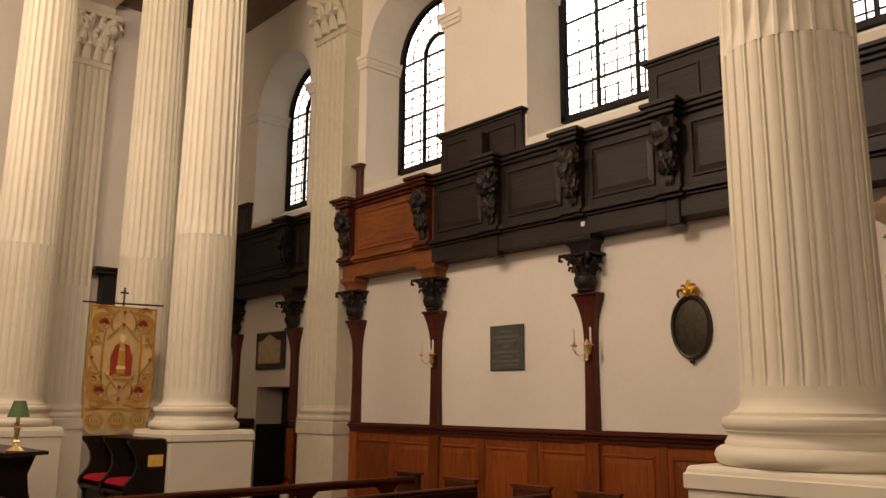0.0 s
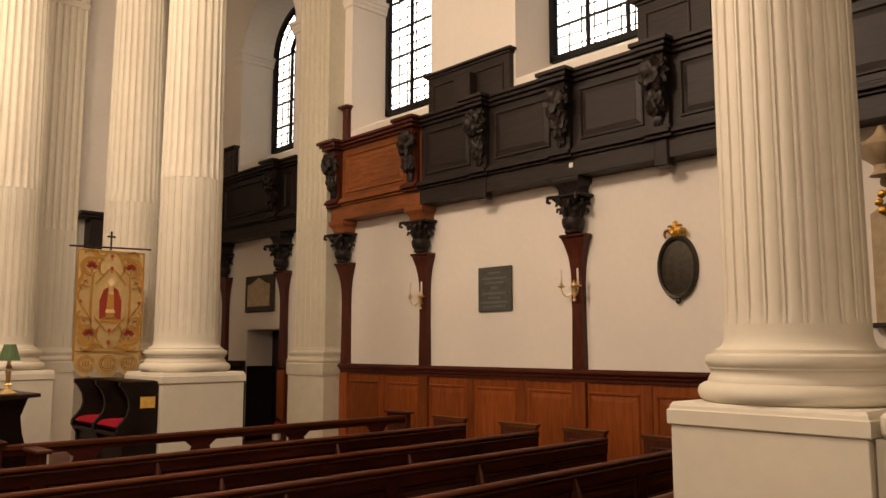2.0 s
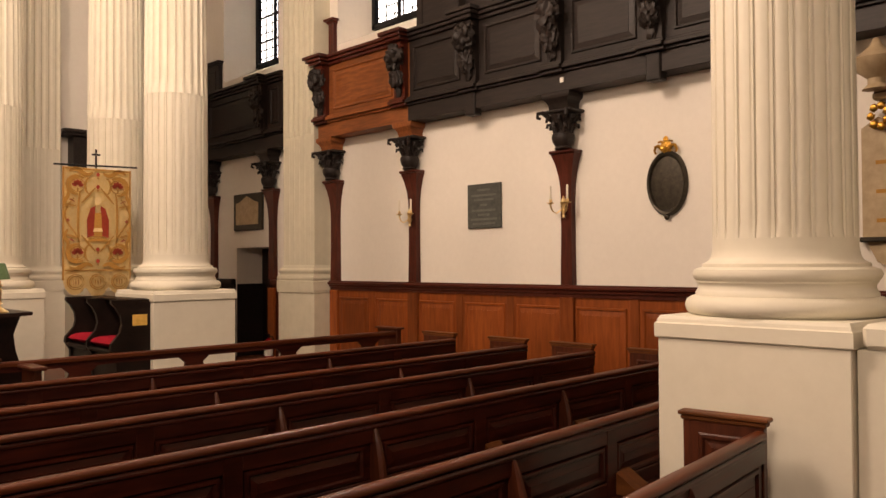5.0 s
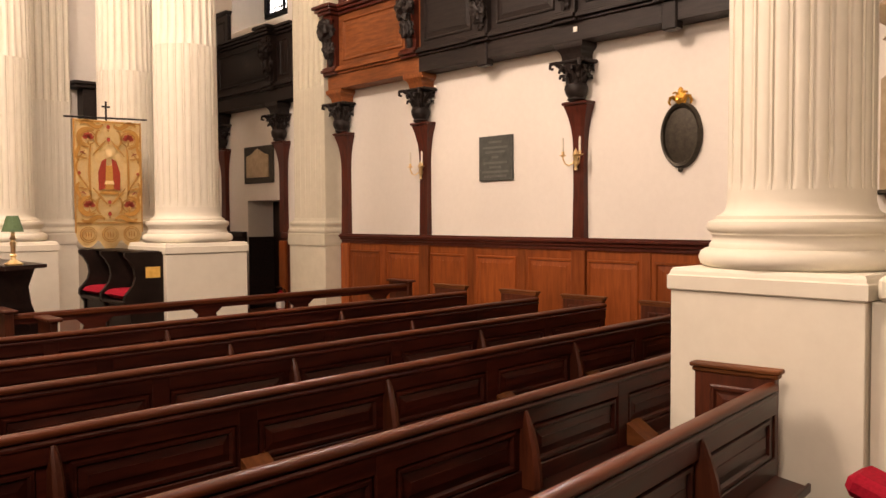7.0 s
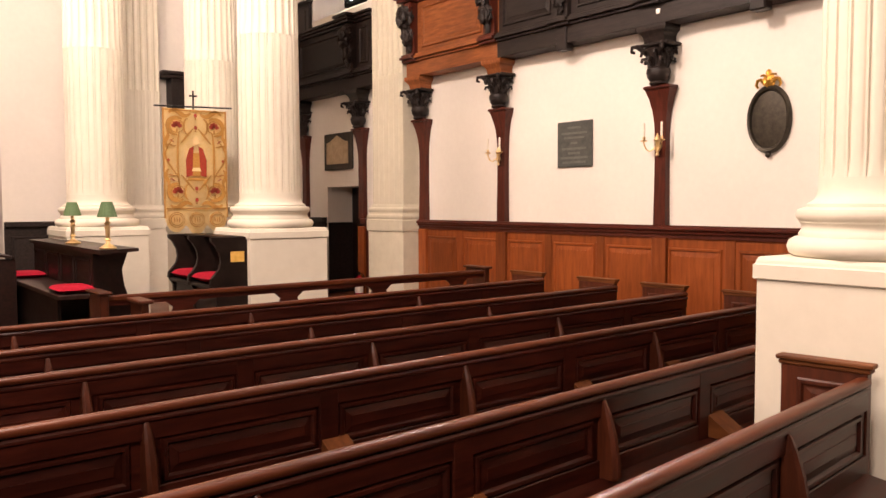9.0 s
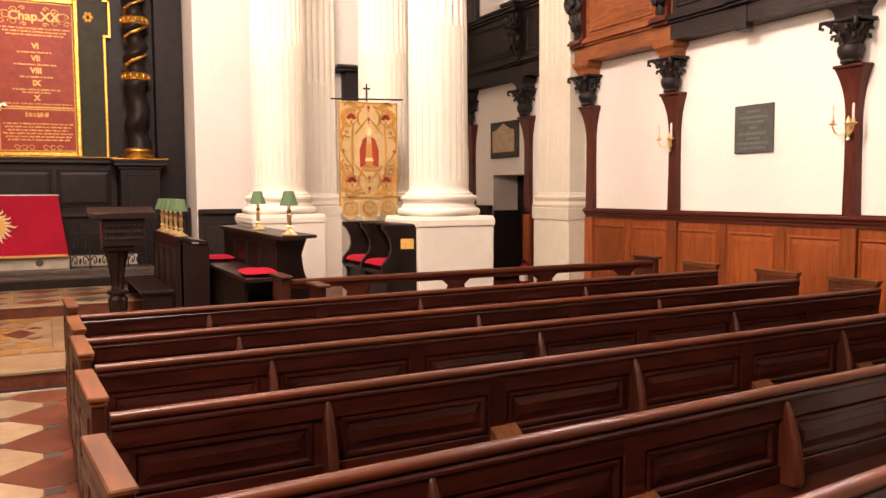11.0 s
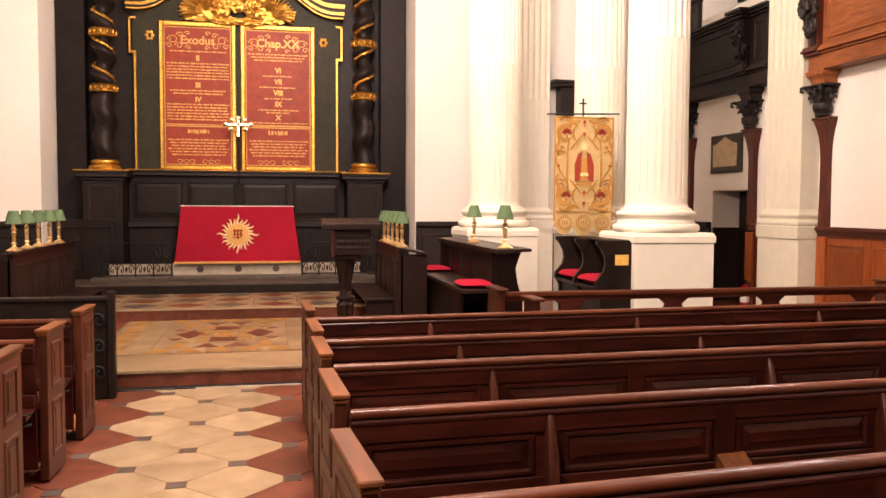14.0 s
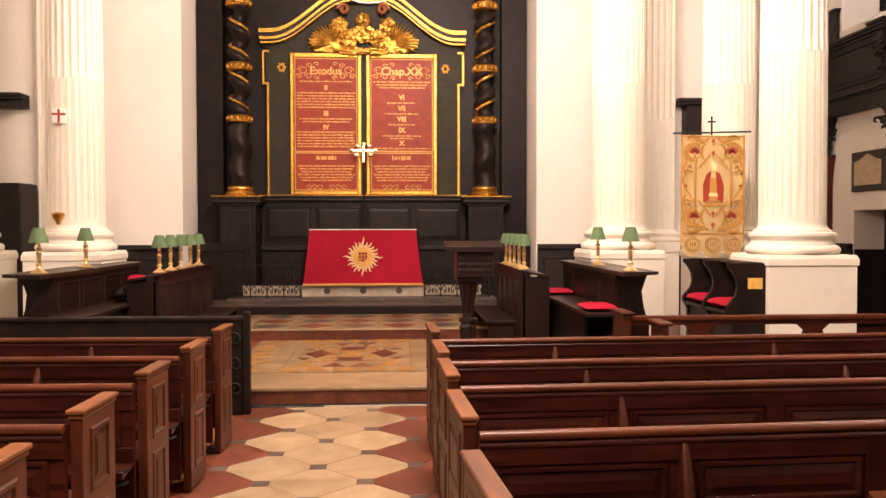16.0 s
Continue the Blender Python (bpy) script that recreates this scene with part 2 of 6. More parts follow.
def frame_panel(bm, o, u, v, n, w, h, rail=0.05, depth=0.015):
    """A raised moulding frame, w by h, on a plane at o with axes u, v and normal n, joined into bm."""
    o, u, v, n = Vector(o), Vector(u), Vector(v), Vector(n)
    def pt(a, b, c):
        return bm.verts.new(o + u * a + v * b + n * c)
    ring = []
    for k, (ins, d) in enumerate(((0, 0.001), (rail * 0.25, depth), (rail * 0.7, depth), (rail, 0.001))):
        ring.append([pt(ins, ins, d), pt(w - ins, ins, d), pt(w - ins, h - ins, d), pt(ins, h - ins, d)])
    for a, b in zip(ring, ring[1:]):
        for i in range(4):
            bm.faces.new((a[i], a[(i + 1) % 4], b[(i + 1) % 4], b[i]))
    return bm


def field(bm, o, u, v, n, w, h, slope=0.05, depth=0.014):
    """A raised and fielded panel."""
    o, u, v, n = Vector(o), Vector(u), Vector(v), Vector(n)
    ring = []
    for ins, d in ((0, 0.0), (slope, depth * 0.7), (slope, depth)):
        ring.append([bm.verts.new(o + u * a + v * b + n * d) for a, b in ((ins, ins), (w - ins, ins), (w - ins, h - ins), (ins, h - ins))])
    for a, b in zip(ring, ring[1:]):
        for i in range(4):
            bm.faces.new((a[i], a[(i + 1) % 4], b[(i + 1) % 4], b[i]))
    bm.faces.new(ring[-1])
    return bm


X, Y, Z = Vector((1, 0, 0)), Vector((0, 1, 0)), Vector((0, 0, 1))
XC = -0.65      # the church's long axis
WS = 6.72       # inner face of the south wall
EAST = 13.25    # inner face of the east wall
TOP = 11.0

# ---- large structure ----
struct("floor", box((-9.2, -7, -0.2), (8.2, 7.62, -0.012)), SLATE, "dark stone church floor under the pews", "floor")
struct("chancel_floor", box((-9.2, 7.62, -0.2), (8.2, 15.4, 0.138)), TERRA, "red tiled chancel floor one step up", "floor")
struct("ceiling", box((-9.2, -7, TOP), (8.2, 15.4, TOP + 0.2)), CEIL, "painted plaster church ceiling", "ceiling")
# unseen closing wall, made dark to keep bounce light off the pew backs
struct("wall_west", box((-9.2, -7.3, 0), (8.2, -7.0, TOP)), EBONY, "plain unseen west wall, dark to cut bounce light", "wall")
struct("wall_north", box((-8.32, -7, 0), (-8.02, 15.4, TOP)), PLASTER, "plain cream plaster wall", "wall")

WIN = [(-1.02, 0.83), (2.06, 0.82), (5.09, 0.81), (8.16, 0.83), (11.3, 0.83)]   # window centres along y, half widths
SPRING, SILL, WDEP = 6.62, 4.62, 0.70


def south_wall():
    bm = bmesh.new()
    edges = [-7.0]
    for c, h in WIN:
        edges += [c - h, c + h]
    edges.append(15.4)
    x0, x1 = WS, WS + WDEP
    for i in range(0, len(edges), 2):
        a, b = edges[i], edges[i + 1]
        box((x0, a, 0), (x1, b, TOP), bm=bm)
    for c, h in WIN:
        lo = 0.0
        if c > 11:      # the doorway in the east bay lies under this window
            box((x0, c - h, 0), (x1, 10.62, SILL), bm=bm)
            box((x0, 11.72, 0), (x1, c + h, SILL), bm=bm)
            box((x0, 10.62, 1.88), (x1, 11.72, SILL), bm=bm)
        else:
            box((x0, c - h, lo), (x1, c + h, SILL), bm=bm)
        prism([(x0, SILL), (x1, SILL), (x1, 4.96)], 1, c - h, c + h, bm)
        n = 20
        arc = [(c + h * math.cos(math.pi * k / n), SPRING + h * math.sin(math.pi * k / n)) for k in range(n + 1)]
        for (ya, za), (yb, zb) in zip(arc, arc[1:]):
            prism([(ya, za), (yb, zb), (yb, TOP), (ya, TOP)], 0, x0, x1, bm)
    return bm


struct("wall_south", south_wall(), PLASTER, "cream plastered wall with deep round-arched window reveals", "wall")
# the last piece closes the doorway with black in place of real darkness
struct("wall_outer", box((WS + WDEP + 0.3, 10.3, 0), (WS + WDEP + 0.35, 11.9, 2.4)), BLACK, "black sheet put for the darkness behind the doorway", "wall")
# east wall with the altar recess
bm = bmesh.new()
box((-8.02, EAST, 0), (XC - 2.86, EAST + 0.3, TOP), bm=bm)
box((XC + 2.86, EAST, 0), (WS, EAST + 0.3, TOP), bm=bm)
box((XC - 3.1, EAST + 0.3, 0), (XC - 2.86, 14.6, TOP), bm=bm)
box((XC + 2.86, EAST + 0.3, 0), (XC + 3.1, 14.6, TOP), bm=bm)
box((XC - 3.1, 14.6, 0), (XC + 3.1, 14.8, TOP), bm=bm)
struct("wall_east", bm, PLASTER, "cream plastered east wall with a square altar recess", "wall")


# ---- windows ----
def window(i, c, h):
    w = tagged(new(f"window_{i}"), "tall round-headed window with leaded clear panes in a black frame", "window", kind="structure")
    xg = WS + 0.64
    r = h
    bm = bmesh.new()
    n = 22
    zb = 4.95
    def bar(p, q, t, d):
        """A flat bar between two (y, z) points."""
        (ya, za), (yb, zb_) = p, q
        L = math.hypot(yb - ya, zb_ - za)
        if L < 1e-5:
            return
        ny, nz = -(zb_ - za) / L * t / 2, (yb - ya) / L * t / 2
        prism([(ya + ny, za + nz), (yb + ny, zb_ + nz), (yb - ny, zb_ - nz), (ya - ny, za - nz)], 0, xg - d / 2, xg + d / 2, bm)
    arc = [(c + (r - 0.03) * math.cos(math.pi * k / n), SPRING + (r - 0.03) * math.sin(math.pi * k / n)) for k in range(n + 1)]
    for p, q in zip(arc, arc[1:]):
        bar(p, q, 0.07, 0.08)
    for s in (-1, 1):
        bar((c + s * (r - 0.03), zb), (c + s * (r - 0.03), SPRING), 0.07, 0.08)
    bar((c - r, zb + 0.03), (c + r, zb + 0.03), 0.07, 0.08)
    for s in (-1, 1):
        bar((c + s * r / 3, zb), (c + s * r / 3, SPRING), 0.034, 0.05)
    for k in range(1, 5):
        z = zb + (SPRING - zb) * k / 4
        bar((c - r, z), (c + r, z), 0.024, 0.04)
    arc2 = [(c + r / 3 * math.cos(math.pi * k / 12), SPRING + r / 3 * math.sin(math.pi * k / 12)) for k in range(13)]
    for p, q in zip(arc2, arc2[1:]):
        bar(p, q, 0.04, 0.06)
    part("window_frame", bm, IRON, w, "black iron frame")
    bm = bmesh.new()
    for k in range(12):
        if k % 3:
            z = zb + (SPRING - zb) * k / 12
            bar((c - r, z), (c + r, z), 0.016, 0.016)
    for k in range(-4, 5):
        if abs(k) not in (9, 1.5):
            y = c + r * 2 / 9 * k
            bar((y, zb), (y, SPRING), 0.016, 0.016)
    for k in range(1, 10):
        a = math.pi * k / 10
        bar((c + r / 3 * math.cos(a), SPRING + r / 3 * math.sin(a)), (c + r * math.cos(a), SPRING + r * math.sin(a)), 0.016, 0.02)
    arc3 = [(c + r * 0.68 * math.cos(math.pi * k / 16), SPRING + r * 0.68 * math.sin(math.pi * k / 16)) for k in range(17)]
    for p, q in zip(arc3, arc3[1:]):
        bar(p, q, 0.016, 0.02)
    part("lead_cames", bm, IRON, w, "thin lead glazing bars")
    bm = bmesh.new()
    pts = [(c - r, zb), (c + r, zb)] + [(c + r * math.cos(math.pi * k / n), SPRING + r * math.sin(math.pi * k / n)) for k in range(n + 1)]
    prism(pts, 0, xg - 0.003, xg + 0.003, bm)
    pane = part("pane", bm, GLASS, w)
    pane.visible_shadow = False
    # impost mouldings at the springing of the reveal
    for s in (-1, 1):
        bm = bmesh.new()
        y = c + s * h
        for k, (d, za, zc) in enumerate(((0.035, -0.16, -0.1), (0.05, -0.1, -0.04), (0.075, -0.04, 0.02))):
            box((WS - d, min(y, y - s * d), SPRING + za), (xg - 0.04, max(y, y - s * d), SPRING + zc), bm=bm)
            box((WS - d, min(y, y + s * 0.34), SPRING + za), (WS + 0.01, max(y, y + s * 0.34), SPRING + zc), bm=bm)
        part("impost", bm, PLASTER, w, "cream moulded impost")


for i, (c, h) in enumerate(WIN):
    window(i + 1, c, h)


# ---- great columns on their pedestals ----
PT = 1.35       # top of the pedestals


def fluted(r0, r1, z0, z1, depth, n=24, cabled=False):
    bm = bmesh.new()
    levels = [(0.0, 0.0), (0.02, 0.55), (0.045, 1.0), (0.5, 1.0), (1.0, 1.0)]
    rings = []
    for f, k in levels:
        z = z0 + (z1 - z0) * f
        r = r0 + (r1 - r0) * f
        ring = []
        for i in range(n):
            for u, dd in (((0.0, 0), (0.13, 0), (0.17, 1.0), (0.21, 0.95), (0.27, 0.35), (0.42, 0.08), (0.58, 0.0), (0.74, 0.08), (0.88, 0.35), (0.94, 0.95), (0.97, 1.0)) if cabled else ((0.0, 0), (0.20, 0), (0.27, 0.55), (0.40, 0.92), (0.60, 1.0), (0.80, 0.92), (0.93, 0.55))):
                a = 2 * math.pi * (i + u) / n
                q = r - depth * dd * k
                ring.append(bm.verts.new((q * math.cos(a), q * math.sin(a), z)))
        rings.append(ring)
    m = len(rings[0])
    for a, b in zip(rings, rings[1:]):
        for i in range(m):
            bm.faces.new((a[i], a[(i + 1) % m], b[(i + 1) % m], b[i]))
    bm.faces.new(rings[0])
    bm.faces.new(rings[-1])
    return bm


def great_column(loc, label, hw=0.455, dy=0.0):
    c = thing("column", label, "column", loc, group="great columns")
    base = box((-hw, dy - hw, 0), (hw, dy + hw, 1.24 - loc[2]), 0.004)
    p = part("pedestal", base, PAINT, c, "square painted pedestal")
    prof = [(hw + 0.008, 1.242), (hw + 0.013, 1.248), (hw + 0.013, 1.312), (hw + 0.005, 1.318), (hw + 0.001, 1.334), (hw - 0.006, 1.346), (hw - 0.010, PT)]
    bm = bmesh.new()
    rings = []
    for w, z in prof:
        rings.append([bm.verts.new((sx * w, dy + sy * w, z - loc[2])) for sx, sy in ((-1, -1), (1, -1), (1, 1), (-1, 1))])
    for a, b in zip(rings, rings[1:]):
        for i in range(4):
            bm.faces.new((a[i], a[(i + 1) % 4], b[(i + 1) % 4], b[i]))
    bm.faces.new(rings[0])
    bm.faces.new(rings[-1])
    part("pedestal_cap", bm, PAINT, c)
    zb = PT - loc[2]
    R = 0.335
    prof = [(0.44, 0), (0.462, 0.015), (0.472, 0.045), (0.462, 0.075), (0.44, 0.09), (0.42, 0.094), (0.42, 0.108), (0.412, 0.120), (0.404, 0.135), (0.407, 0.152), (0.416, 0.160), (0.416, 0.168), (0.428, 0.178), (0.434, 0.20), (0.425, 0.222), (0.395, 0.232), (0.385, 0.234), (0.385, 0.25), (0.355, 0.265), (0.342, 0.285), (R, 0.32), (R, 0.37)]
    part("base", lathe(prof, 64, at=(0, 0, zb)), PAINT, c, "moulded round column base", smooth=True)
    part("cabled_shaft", fluted(R, R * 0.985, zb + 0.37, 3.42 - loc[2], 0.013, cabled=True), PAINT, c, smooth=True)
    part("fluted_shaft", fluted(R * 0.985, R * 0.88, 3.42 - loc[2], 7.25 - loc[2], 0.034), PAINT, c, smooth=True)
    bm = lathe([(0.30, 7.25), (0.32, 7.28), (0.30, 7.31), (0.31, 7.5), (0.36, 7.8), (0.42, 8.0)], 24, at=(0, 0, -loc[2]))
    for row, (zz, rr, nn) in enumerate(((7.42, 0.34, 8), (7.66, 0.37, 8), (7.86, 0.43, 8))):
        for k in range(nn):
            a = 2 * math.pi * (k + 0.5 * (row % 2)) / nn
            blob((rr * math.cos(a), rr * math.sin(a), zz - loc[2]), (0.08, 0.08, 0.12), bm)
    box((-0.46, -0.46, 8.0 - loc[2]), (0.46, 0.46, 8.1 - loc[2]), 0.01, bm)
    part("capital", bm, PAINT, c, "carved leafy capital", smooth=True)
    return c


great_column((4.05, 1.722, 0), "giant cream fluted column on a tall pedestal beside the pews", 0.452, -0.018)
great_column((4.06, 0.1, 0), "giant cream fluted column on a tall pedestal beside the pews")
link = thing("pedestal_link", "low cream painted wall joining two column pedestals", "pedestal", (4.06, 0.9, 0))
part("wall_block", box((-0.42, -0.335, 0), (0.42, 0.345, 1.24), 0.004), PAINT, link)
part("cap", box((-0.44, -0.335, 1.242), (0.44, 0.32, PT), 0.02), PAINT, link)
great_column((4.06, 8.33, 0.14), "giant cream fluted column on a tall pedestal behind the clergy stalls")
great_column((4.18, 10.26, 0.14), "giant cream fluted column standing behind the embroidered banner")
great_column((2.74, 10.27, 0.14), "giant cream fluted column on a tall pedestal beside the choir stalls")
great_column((2 * XC - 2.74, 10.27, 0.14), "giant cream fluted column on a tall pedestal with a small shield")
great_column((2 * XC - 4.12, 10.27, 0.14), "giant cream fluted column on a tall pedestal")


for a, b in (((3.7, 7.85, 8.104), (4.45, EAST, 9.2)), ((2.3, 9.9, 8.104), (3.69, 10.63, 9.2)), ((3.7, -7.0, 8.104), (4.45, 2.15, 9.2)), ((4.46, 9.2, 8.104), (WS - 0.003, 9.9, 9.2)), ((2 * XC - 4.45, 9.9, 8.104), (2 * XC - 2.3, 10.63, 9.2))):
    struct("entablature", box(a, b, 0.02), PAINT, "plain cream entablature beam over the columns", "beam")


def pilaster(loc, rz, w, d, label, top=TOP, paint=PAINT):
    """A fluted flat pilaster whose face looks along its own -y."""
    p = thing("pilaster", label, "pilaster", loc, rz)
    z0 = loc[2]
    part("pedestal", box((-w / 2 - 0.06, -d - 0.05, 0), (w / 2 + 0.06, 0, 1.22 - z0), 0.004), paint, p)
    bm = stepped([(w / 2 + e, d + e, z - z0) for e, z in ((0.068, 1.221), (0.072, 1.26), (0.072, 1.375), (0.06, 1.39), (0.068, 1.40), (0.072, 1.42), (0.064, 1.445), (0.045, 1.455), (0.038, 1.48), (0.044, 1.495), (0.052, 1.51), (0.050, 1.535), (0.035, 1.55), (0.02, 1.56), (0.004, 1.60))])
    part("base", bm, paint, p, "moulded base")
    n = 6
    bm = bmesh.new()
    f = w / n
    pts = [(-w / 2, 0), (-w / 2, -d)]
    for i in range(n):
        x = -w / 2 + i * f
        for u, dd in ((0.18, 0), (0.22, 0.016), (0.34, 0.032), (0.5, 0.038), (0.66, 0.032), (0.78, 0.016), (0.82, 0)):
            pts.append((x + u * f, -d + dd))
    pts += [(w / 2, -d), (w / 2, 0)]
    prism(pts, 2, 3.4 - z0, 7.0 - z0, bm)
    part("fluted_shaft", bm, paint, p)
    part("plain_shaft", prism([(a, -d + 0.005) if -d + 0.003 < b < 0 else (a, b) for a, b in pts], 2, 1.60 - z0, 3.4 - z0), paint, p)
    bm = bmesh.new()
    box((-w / 2 - 0.02, -d - 0.02, 7.0 - z0), (w / 2 + 0.02, 0, 7.06 - z0), 0.01, bm)
    for row, (zz, out, nn) in enumerate(((7.10, 0.03, 4), (7.34, 0.05, 3), (7.56, 0.08, 4))):
        for k in range(nn):
            xx = (k - (nn - 1) / 2) * w / 3.6
            tube([(xx, -d - 0.01, zz - z0), (xx, -d - out, zz + 0.12 - z0), (xx, -d - out - 0.05, zz + 0.22 - z0), (xx, -d - out - 0.13, zz + 0.24 - z0), (xx, -d - out - 0.14, zz + 0.18 - z0)], w / 8.5, 7, bm, 0.45)
    for s in (-1, 1):
        tube([(s * (w * 0.40 + (0.15 - 0.009 * k) * math.cos(0.6 * k)), -d - 0.14, 7.68 - z0 + (0.15 - 0.009 * k) * math.sin(0.6 * k)) for k in range(15)], 0.03, 6, bm)
        tube([(s * 0.03, -d - 0.06, 7.3 - z0), (s * w * 0.2, -d - 0.12, 7.6 - z0), (s * w * 0.42, -d - 0.14, 7.84 - z0)], 0.03, 6, bm)
    box((-w / 2 - 0.02, -d, 7.06 - z0), (w / 2 + 0.02, 0, 7.85 - z0), 0, bm)
    box((-w / 2 - 0.12, -d - 0.12, 7.85 - z0), (w / 2 + 0.12, 0, 7.95 - z0), 0.01, bm)
    part("capital", bm, paint, p, "carved leafy capital", smooth=False)
    part("entablature_block", box((-w / 2 - 0.01, -d, 7.95 - z0), (w / 2 + 0.01, 0, top - 0.003 - z0)), paint, p)
    return p


pilaster((WS, 9.55, 0.0), -90, 0.76, 0.27, "cream fluted wall pilaster between two gallery bays", paint=SHADEDPAINT)
pilaster((4.15, EAST, 0.14), 0, 0.62, 0.2, "cream fluted pilaster on the east wall")
pilaster((2 * XC - 4.06, EAST, 0.14), 0, 0.62, 0.2, "cream fluted pilaster on the east wall")


# ---- dado panelling on the south wall ----
def dado(y0, y1, posts, mat, label):
    d = thing("wall_panelling", label, "panelling")
    xw = WS - 0.04
    part("backing", box((xw, y0, 0), (WS - 0.002, y1, 1.30)), mat, d)
    bm = prism([(WS - 0.002, 1.26), (xw - 0.02, 1.26), (xw - 0.02, 1.30), (xw - 0.042, 1.304), (xw - 0.045, 1.335), (xw - 0.066, 1.339), (xw - 0.07, 1.345), (xw - 0.07, 1.36), (xw - 0.066, 1.365), (xw - 0.05, 1.37), (xw - 0.05, 1.385), (WS - 0.002, 1.385)], 1, y0, y1)
    part("dado_rail", bm, MAHOG if mat is DADO else mat, d, "dark moulded dado rail")
    part("skirting", box((xw - 0.03, y0, 0), (xw - 0.001, y1, 0.16), 0.006), mat, d)
    edges = [y0] + posts + [y1]
    for a, b in zip(edges, edges[1:]):
        if b - a < 0.3:
            continue
        n = max(1, round((b - a - 0.1) / 0.78))
        w = (b - a) / n
        for k in range(n):
            bm = bmesh.new()
            ya = a + k * w + 0.085
            frame_panel(bm, (xw, ya, 0.24), Y, Z, -X, w - 0.17, 0.93, 0.035, 0.016)
            field(bm, (xw - 0.001, ya + 0.035, 0.275), Y, Z, -X, w - 0.24, 0.86, 0.05, 0.012)
            part("panel", bm, mat, d)
            if k:
                part("stile", box((xw - 0.012, a + k * w - 0.05, 0.16), (xw - 0.001, a + k * w + 0.05, 1.26), 0.003), mat, d, "lighter oak stile")
    return d


POSTS = [9.0, 7.39, 5.05, 2.72]
dado(-6.9, 9.1, [-4.2, -1.9, 0.4] + POSTS[::-1], DADO, "reddish brown oak wall panelling with fielded panels")


def leaf_mesh(name, pts, r, mat):
    return mesh_of(name, tube(pts, r, 6, None, 0.55), mat, True)


LEAF = leaf_mesh("leaf", [(-0.02, 0, -0.09), (0.0, 0, -0.02), (0.035, 0, 0.03), (0.07, 0, 0.026), (0.078, 0, -0.008)], 0.026, EBONY)
VOLUTE = leaf_mesh("volute", [(0.0, 0, -0.10), (0.07, 0, -0.03), (0.14, 0, 0.02), (0.185, 0, 0.012), (0.19, 0, -0.03), (0.155, 0, -0.04)], 0.028, EBONY)


def gallery_post(y, upper, x=WS):
    p = thing("gallery_post", "mahogany wall post with flared head and carved dark capital", "post", (x, y, 0), group="gallery posts")
    part("plinth", box((-0.085, -0.085, 0), (-0.041, 0.085, 1.26), 0.005), DADO, p)
    prof = [(0.078, 1.386), (0.070, 1.9), (0.070, 2.25), (0.076, 2.38), (0.092, 2.50), (0.120, 2.61), (0.150, 2.69), (0.160, 2.715)]
    bm = stepped([(w * 0.92, 0.028 + w * 0.62, z) for w, z in prof])
    bmesh.ops.rotate(bm, verts=bm.verts, cent=(0, 0, 0), matrix=Matrix.Rotation(radians(-90), 3, "Z"))
    for v in bm.verts:
        v.co.x -= 0.002
    part("shaft", bm, MAHOG, p, "flared mahogany shaft")
    part("neck_moulding", box((-0.155, -0.16, 2.716), (-0.002, 0.16, 2.748), 0.01), MAHOG, p)
    cap = part("capital", lathe([(0.070, 2.749), (0.092, 2.765), (0.080, 2.785), (0.105, 2.82), (0.118, 2.87), (0.112, 2.905), (0.088, 2.925), (0.092, 2.98), (0.115, 3.05), (0.14, 3.10)], 20, at=(-0.11, 0, 0)), EBONY, p, "dark carved capital", smooth=True)
    for k in range(8):
        for off, rr, z in ((0.0, 0.086, 2.975), (0.5, 0.098, 3.045)):
            lf = new("leaf", LEAF)
            lf.parent = cap
            a = 2 * math.pi * (k + off) / 8
            lf.matrix_basis = pose(-0.11 + rr * math.cos(a), rr * math.sin(a), z, 0, 0, math.degrees(a))
    for a in (45, 135, 225, 315):
        vo = new("volute", VOLUTE)
        vo.parent = cap
        vo.matrix_basis = pose(-0.11 + 0.07 * math.cos(radians(a)), 0.07 * math.sin(radians(a)), 3.105, 0, 0, a)
    part("abacus", box((-0.23, -0.195, 3.117), (-0.002, 0.195, 3.150), 0.012), EBONY, p)
    part("block", stepped([(0.135, 0.175, 3.151), (0.122, 0.18, 3.17), (0.122, 0.195, 3.21), (0.135, 0.215, 3.24), (0.165, 0.235, 3.265), (0.172, 0.24, 3.29), (0.172, 0.24, 3.317)], bm=None), upper, p, loc=pose(-0.002, 0, 0, 0, 0, -90))
    return p


for y, up in zip(POSTS, (GALOAK, GALOAK, EBONY, EBONY)):
    gallery_post(y, up)


# ---- gallery front ----
GX = 6.50


